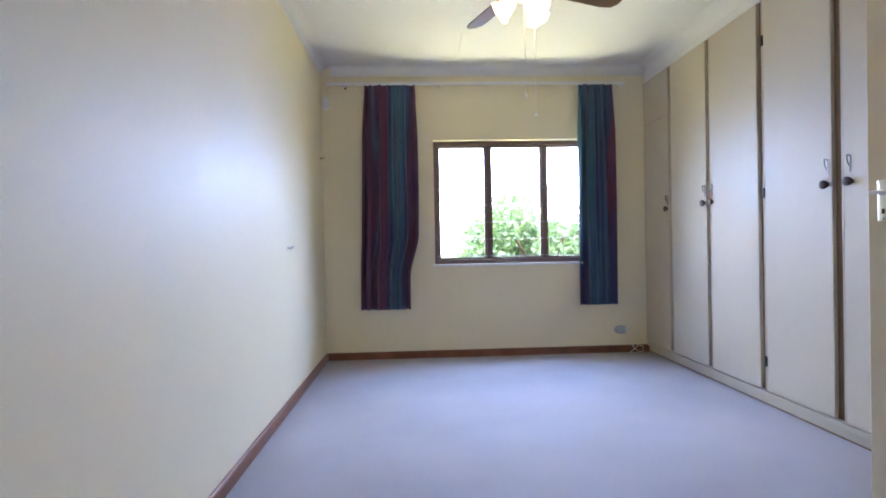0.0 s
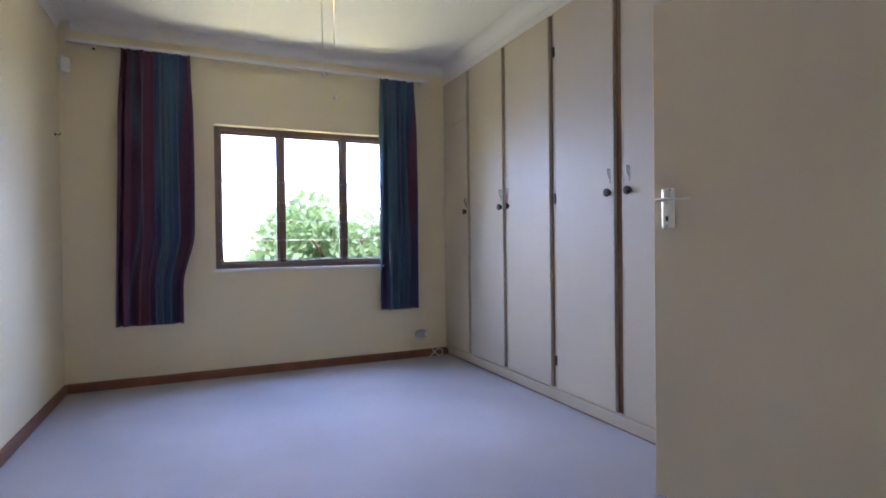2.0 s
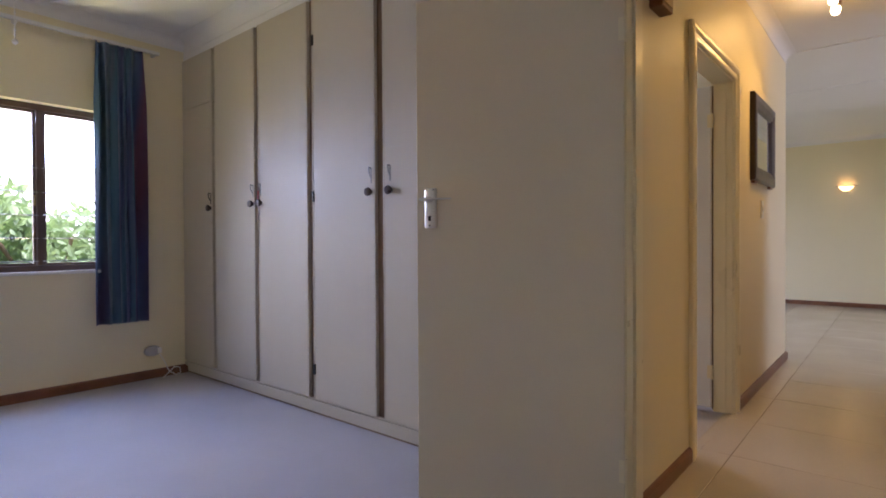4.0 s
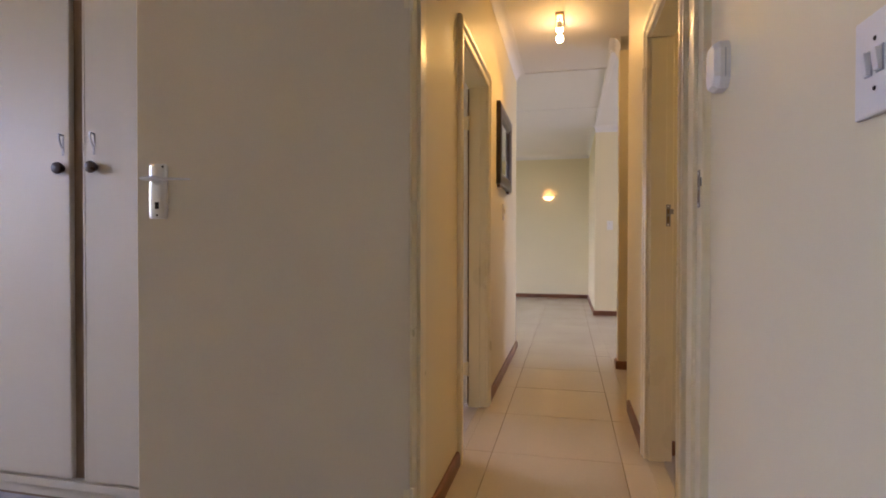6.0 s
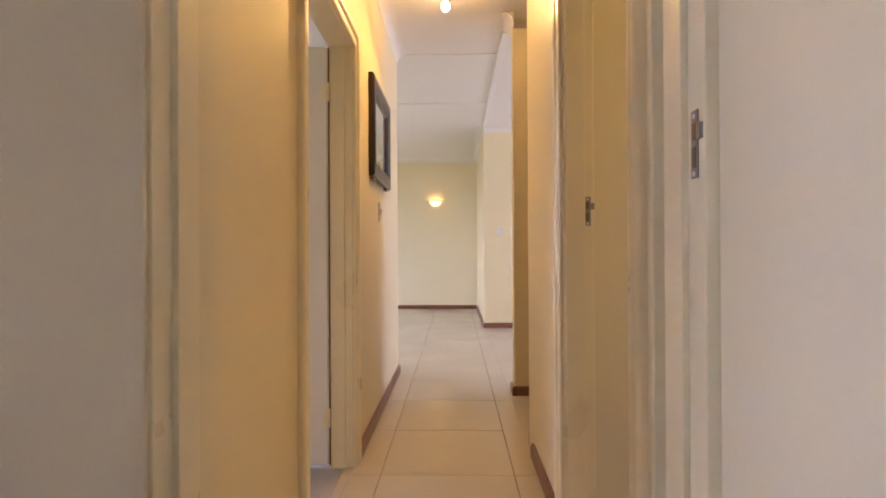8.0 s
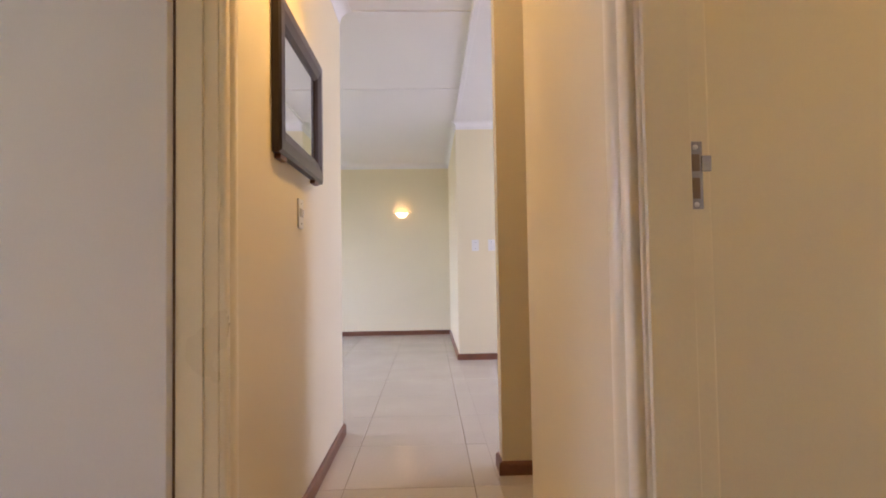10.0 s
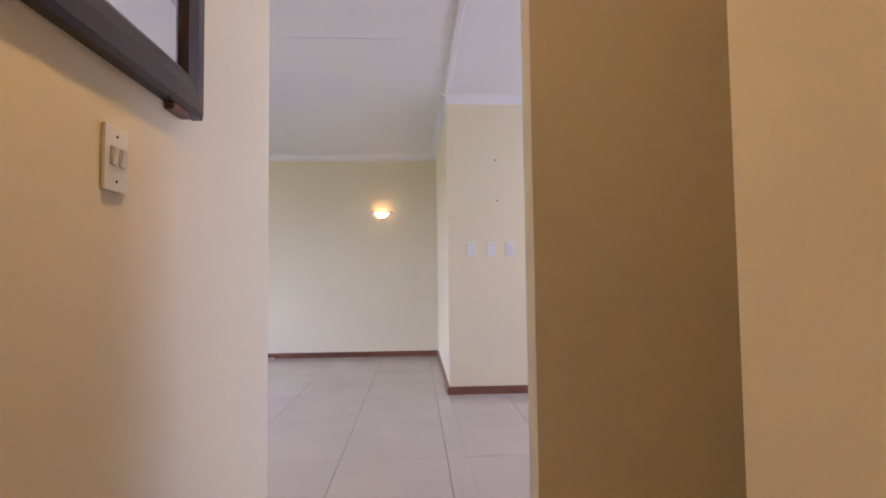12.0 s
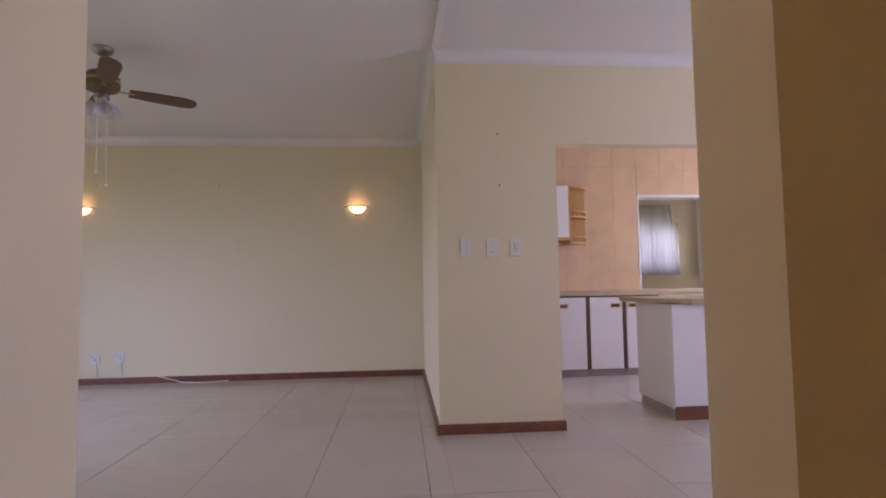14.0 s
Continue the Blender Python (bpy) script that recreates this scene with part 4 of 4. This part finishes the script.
tagged(link("floor_cable", tube([(FARX - 0.020, 3.92 - 0.02 * i, 0.075 - 0.0055 * min(i, 12) + 0.0) if i < 13 else (FARX - 0.03 - 0.05 * math.sin((i - 13) / 22 * 3.1), 3.92 - 0.02 * i - 0.0, 0.006) for i in range(38)] + [(FARX - 0.06, 3.16, 0.02), (FARX - 0.09, 3.17, 0.006)], 0.005), PLASTIC), "thin white cable lying along the skirting board", "cable")

# ---- kitchen ----
FX = 11.15


def kitchen_unit(y0, y1, hinge_low, label):
    u = thing("kitchen_cabinet", label, "kitchen cabinet", group="white base units")
    part("carcass", boxes((FX + 0.02, KX - 0.002, y0 + 0.001, y1 - 0.001, 0.082, 0.876)), GAPWOOD, u, "brown carcass edge")
    dr = part("door", boxes((FX, FX + 0.0195, y0 + 0.024, y1 - 0.024, 0.085, 0.862), bevel=0.004), WHITEUNIT, u)
    yh = y0 + 0.10 if hinge_low else y1 - 0.10
    part("handle", boxes((FX - 0.006, FX + 0.001, yh - 0.052, yh + 0.052, 0.748, 0.792), bevel=0.010), PINE, dr, "oval wooden finger pull")
    part("handle_recess", boxes((FX - 0.0075, FX - 0.005, yh - 0.036, yh + 0.036, 0.760, 0.780), bevel=0.001), KNOB, dr)
    part("plinth", boxes((FX + 0.05, FX + 0.07, y0 + 0.001, y1 - 0.001, 0.0, 0.081)), KICK, u)
    return u


kitchen_unit(-0.776, -0.40, False, "white kitchen base unit with an oval wooden pull")
kitchen_unit(-1.185, -0.777, True, "white kitchen base unit with an oval wooden pull")
kitchen_unit(-1.600, -1.186, False, "white kitchen base unit partly behind the island")
kitchen_unit(-0.399, 0.02, True, "white kitchen base unit behind the wall")
tagged(link("worktop", boxes((FX - 0.02, KX - 0.001, -1.625, 0.05, 0.880, 0.922), bevel=0.006), WORKTOP), "beige laminate worktop on the white base units", "worktop")

upc = thing("wall_cabinet", "white kitchen wall cabinet with a pine side", "kitchen cabinet")
part("body", boxes((11.42, KX - 0.011, -0.690, 0.05, 1.51, 2.144)), PINE, upc, "pine carcass")
part("door", boxes((11.40, 11.4195, -0.672, -0.30, 1.545, 2.140), bevel=0.004), WHITEUNIT, upc)
part("door", boxes((11.40, 11.4195, -0.296, 0.05, 1.545, 2.140), bevel=0.004), WHITEUNIT, upc)
shf = thing("end_shelf", "golden pine open end shelf with spindle rails", "shelf")


def quarter(z0, z1, r=0.275, cut=0.0):
    bm = bmesh.new()
    pts = [(KX - 0.011, -0.691)] + [(KX - 0.011 - (0.30) * math.cos(a), -0.691 - r * math.sin(a)) for a in [math.pi / 2 * i / 10 for i in range(11)]]
    lo, hi = [bm.verts.new((x, y, z0)) for x, y in pts], [bm.verts.new((x, y, z1)) for x, y in pts]
    bm.faces.new(lo[::-1]), bm.faces.new(hi)
    for i in range(len(pts)):
        j = (i + 1) % len(pts)
        bm.faces.new((lo[i], lo[j], hi[j], hi[i]))
    return bm


for z in (1.475, 1.775, 2.125):
    part("shelf_board", quarter(z, z + 0.020), PINE, shf)
part("back_board", boxes((KX - 0.022, KX - 0.0115, -0.965, -0.692, 1.496, 2.124)), PINE, shf)
part("side_board", boxes((11.425, KX - 0.0175, -0.703, -0.6915, 1.496, 2.124)), PINE, shf)
for z in (1.495, 1.795):
    part("gallery_rail", tube([(KX - 0.025 - 0.285 * math.cos(a), -0.700 - 0.252 * math.sin(a), z + 0.055) for a in [0.12 + 1.40 * i / 12 for i in range(13)]], 0.007), PINE, shf)
    for i in range(7):
        a = 0.15 + 1.32 * i / 6
        part("spindle", moved(lathe(((0.004, 0.0), (0.008, 0.012), (0.005, 0.026), (0.008, 0.040), (0.004, 0.050)), 8), pose(KX - 0.025 - 0.285 * math.cos(a), -0.700 - 0.252 * math.sin(a), z)), PINE, shf)

isl = thing("kitchen_island", "white kitchen island with a beige worktop and brown skirting", "kitchen island")
part("end_panel", boxes((9.33, 9.35, -2.2, -0.78, 0.098, 0.858), bevel=0.002), WHITEUNIT, isl)
part("side_panel", boxes((9.3505, 9.95, -0.80, -0.78, 0.075, 0.858), bevel=0.002), WHITEUNIT, isl)
part("back_panel", boxes((9.93, 9.95, -2.2, -0.8005, 0.075, 0.858)), WHITEUNIT, isl)
part("core", boxes((9.352, 9.928, -2.19, -0.802, 0.075, 0.857)), GAPWOOD, isl)
part("skirting", boxes((9.322, 9.345, -2.2, -0.782, 0.0, 0.092), bevel=0.004), WOODRED, isl, "varnished brown skirting")
part("plinth", boxes((9.3455, 9.93, -0.815, -0.795, 0.0, 0.0745)), KICK, isl)
bm = bmesh.new()
pts = [(10.12, -0.70), (9.72, -0.70), (9.26, -0.90), (9.26, -2.25), (10.12, -2.25)]
lo, hi = [bm.verts.new((x, y, 0.860)) for x, y in pts], [bm.verts.new((x, y, 0.900)) for x, y in pts]
bm.faces.new(lo[::-1]), bm.faces.new(hi)
for i in range(5):
    bm.faces.new((lo[i], lo[(i + 1) % 5], hi[(i + 1) % 5], hi[i]))
bmesh.ops.bevel(bm, geom=list(bm.edges), offset=0.005, segments=2, affect="EDGES")
part("worktop", bm, WORKTOP, isl, "beige laminate worktop with a cut corner")

hatch = thing("window_2", "white-edged serving hatch through the tiled wall", "hatch")
hatch["kind"] = "structure"
part("head", boxes((KX - 0.014, KX + 0.21, HY0, HY1 + 0.012, HZ1 - 0.018, HZ1 + 0.012), bevel=0.003), CORN, hatch)
part("side", boxes((KX - 0.014, KX + 0.21, HY1 - 0.012, HY1 + 0.012, HZ0, HZ1 - 0.019), bevel=0.003), CORN, hatch)
part("side", boxes((KX - 0.014, KX + 0.21, HY0 - 0.012, HY0 + 0.012, HZ0, HZ1 - 0.019), bevel=0.003), CORN, hatch)
part("sill", boxes((KX - 0.10, KX + 0.30, HY0, HY1 - 0.013, HZ0 - 0.04, HZ0 - 0.002), bevel=0.004), WORKTOP, hatch, "beige worktop running through")

# back room: window with burglar bars behind thin curtains
bw = thing("window_3", "small barred window behind a sheer curtain", "window")
bw["kind"] = "structure"
for y0, y1, z0, z1 in ((-3.75, -3.71, 1.25, 2.05), (-2.84, -2.80, 1.25, 2.05), (-3.30, -3.26, 1.29, 2.01)):
    part("frame_upright", boxes((14.76, 14.80, y0, y1, z0, z1), bevel=0.003), CORN, bw)
for z0 in (1.25, 2.01):
    part("frame_rail", boxes((14.761, 14.799, -3.71, -2.84, z0, z0 + 0.04), bevel=0.003), CORN, bw)
for i in range(7):
    part("burglar_bar", tube([(14.74, -3.66 + 0.13 * i, 1.26), (14.74, -3.66 + 0.13 * i, 2.04)], 0.006, 6), BLACK, bw)
sheer = bpy.data.materials.new("sheer_white_curtain")
sheer.use_nodes = True
sn, sl = sheer.node_tree.nodes, sheer.node_tree.links
sd, st, sx, sw = sn.new("ShaderNodeBsdfDiffuse"), sn.new("ShaderNodeBsdfTranslucent"), sn.new("ShaderNodeMixShader"), sn.new("ShaderNodeTexNoise")
tr, sx2 = sn.new("ShaderNodeBsdfTransparent"), sn.new("ShaderNodeMixShader")
sw.inputs["Scale"].default_value = 30
sd.inputs[0].default_value, st.inputs[0].default_value = (0.8, 0.8, 0.82, 1), (0.85, 0.86, 0.88, 1)
sx.inputs[0].default_value, sx2.inputs[0].default_value = 0.55, 0.35
sl.new(sd.outputs[0], sx.inputs[1]), sl.new(st.outputs[0], sx.inputs[2])
sl.new(sx.outputs[0], sx2.inputs[1]), sl.new(tr.outputs[0], sx2.inputs[2])
sl.new(sx2.outputs[0], sn["Material Output"].inputs[0])
curtain("curtain", "sheer white net curtain in front of a barred window", sheer, (-3.60, -2.70), (-3.72, -2.66), -1, 9, 14.60, 2.36, 1.12, 21, 20, 90, axis="y")
curtain("curtain", "sheer white net curtain drawn to the side", sheer, (-4.60, -4.10), (-4.60, -4.05), -1, 5, 14.60, 2.36, 1.12, 22, 20, 60, axis="y")

# ---- garden ----
rnd = random.Random(5)
bush = thing("shrub", "dense garden shrub with broad sunlit green leaves", "shrub", (2.92, 9.6, -0.15))
for k in range(5):
    a = 1.2 * k
    part("stem", tube([(0.06 * math.cos(a), 0.06 * math.sin(a), 0), (0.25 * math.cos(a), 0.25 * math.sin(a), 0.6), (0.7 * math.cos(a), 0.6 * math.sin(a), 1.3)], 0.025), BARK, bush)
verts, faces = [], []
blobs = [(rnd.uniform(-1.35, 1.6), rnd.uniform(-0.7, 0.9), rnd.uniform(0.30, 1.66), rnd.uniform(0.25, 0.45)) for _ in range(56)]
for _ in range(13000):
    bx, by, bz, br = rnd.choice(blobs)
    d = Vector((rnd.gauss(0, 1), rnd.gauss(0, 1), rnd.gauss(0, 1))).normalized()
    c = Vector((bx, by, bz)) + d * br * rnd.uniform(0.65, 1.08)
    c.z = max(c.z, 0.05)
    s = rnd.uniform(0.040, 0.078)
    m = (Matrix.Translation(c) @ Euler((rnd.uniform(0, 6.3), rnd.uniform(-0.9, 0.9), rnd.uniform(0, 6.3))).to_matrix().to_4x4())
    i0 = len(verts)
    for px, py, pz in ((0, -1.2, 0), (0.55, -0.4, 0.12), (0.45, 0.5, 0.10), (0, 1.3, -0.10), (-0.45, 0.5, 0.10), (-0.55, -0.4, 0.12), (0, 0, 0)):
        verts.append(m @ Vector((px * s, py * s, pz * s)))
    faces += [(i0, i0 + 1, i0 + 6), (i0 + 1, i0 + 2, i0 + 6), (i0 + 2, i0 + 3, i0 + 6), (i0 + 3, i0 + 4, i0 + 6), (i0 + 4, i0 + 5, i0 + 6), (i0 + 5, i0, i0 + 6)]
me = bpy.data.meshes.new("foliage")
me.from_pydata(verts, [], faces)
me.materials.append(LEAF)
fol = new("foliage", me)
fol.parent = bush
tagged(fol, "broad green leaves", kind="stuff")

# ---- floor tiles ----
floor = setting("floor", boxes((2.785, KX, -4.0, 6.5, -0.12, -0.004)), GROUT, "polished beige floor tiles with thin dark joints", "floor")
TP, TX, TY = 0.622, 6.892, 1.123
REGIONS = [(2.787, 6.5, YR, YL), (4.80, 5.785, -2.6, YR), (6.5, FARX, 1.0, 6.5), (5.90, PILX, -3.2, 1.0), (5.785, 6.5, 0.97, 1.0), (PILX, KX, -4.0, 0.89), (3.08, 3.88, 0.93, YR), (3.65, 4.5, YL, 1.93)]
shared = {}


def tile(x0, x1, y0, y1, z, i):
    w, h = round(x1 - x0, 3), round(y1 - y0, 3)
    if (w, h) not in shared:
        bm = bmesh.new()
        e = 0.0012
        rings = []
        for q, z0 in ((0, -0.006), (0, -e), (e, 0.0)):
            rings.append([bm.verts.new(v) for v in ((q, q, z0), (w - q, q, z0), (w - q, h - q, z0), (q, h - q, z0))])
        for a, b in zip(rings, rings[1:]):
            for k in range(4):
                bm.faces.new((a[k], a[(k + 1) % 4], b[(k + 1) % 4], b[k]))
        bm.faces.new(rings[-1])
        me = bpy.data.meshes.new("tile")
        bm.to_mesh(me)
        bm.free()
        me.materials.append(TILE)
        shared[(w, h)] = me
    ob = new("tile", shared[(w, h)])
    ob.location, ob.parent = (x0, y0, z), floor


rnd = random.Random(11)
for rx0, rx1, ry0, ry1 in REGIONS:
    for i in range(-8, 10):
        for j in range(-10, 10):
            x0, x1 = max(rx0, TX + i * TP + 0.0015), min(rx1, TX + (i + 1) * TP - 0.0015)
            y0, y1 = max(ry0, TY + j * TP + 0.0015), min(ry1, TY + (j + 1) * TP - 0.0015)
            if x1 - x0 > 0.012 and y1 - y0 > 0.012:
                tile(x0, x1, y0, y1, rnd.uniform(-0.0006, 0.0004), i)

# ---- kitchen wall tiles ----
ktile = bpy.data.meshes.new("wall_tile")
bm = bmesh.new()
KT = 0.298
rings = [[bm.verts.new(v) for v in ((0, q, q), (0, KT - q, q), (0, KT - q, KT - q), (0, q, KT - q))] for q in (0, 0.0)]
for v in rings[0]:
    v.co.x = 0.008
ring3 = [bm.verts.new(v) for v in ((-0.001, 0.0015, 0.0015), (-0.001, KT - 0.0015, 0.0015), (-0.001, KT - 0.0015, KT - 0.0015), (-0.001, 0.0015, KT - 0.0015))]
for a, b in ((rings[0], rings[1]), (rings[1], ring3)):
    for k in range(4):
        bm.faces.new((a[k], a[(k + 1) % 4], b[(k + 1) % 4], b[k]))
bm.faces.new(ring3)
bmesh.ops.recalc_face_normals(bm, faces=bm.faces)
bm.to_mesh(ktile)
bm.free()
ktile.materials.append(PEACH)
tiled = setting("wall_tiling", boxes((KX - 0.004, KX, HY1 + 0.012, 0.88, 0.0, ZC)), mat("peach_grout", (0.74, 0.56, 0.38), 0.8), "peach glazed wall tiles", "tiling")
for i in range(9):
    for j in range(9):
        y0, z0 = HY1 + 0.013 + 0.30 * i, 0.02 + 0.30 * j
        if y0 + KT < 0.89 and z0 + KT < ZC + 0.02 and z0 > 0.6:
            t = new("wall_tile", ktile)
            t.location, t.parent = (KX - 0.0085 + rnd.uniform(-0.0006, 0.0006), y0, z0), tiled
for i in range(3):
    t = new("wall_tile", ktile)
    t.location, t.parent = (KX - 0.0085, HY1 + 0.011 - 0.30 * (i + 1), HZ1 + 0.014), tiled
    t2 = new("wall_tile", ktile)
    t2.location, t2.parent = (KX - 0.0085, HY1 + 0.011 - 0.30 * (i + 1), HZ1 + 0.314), tiled
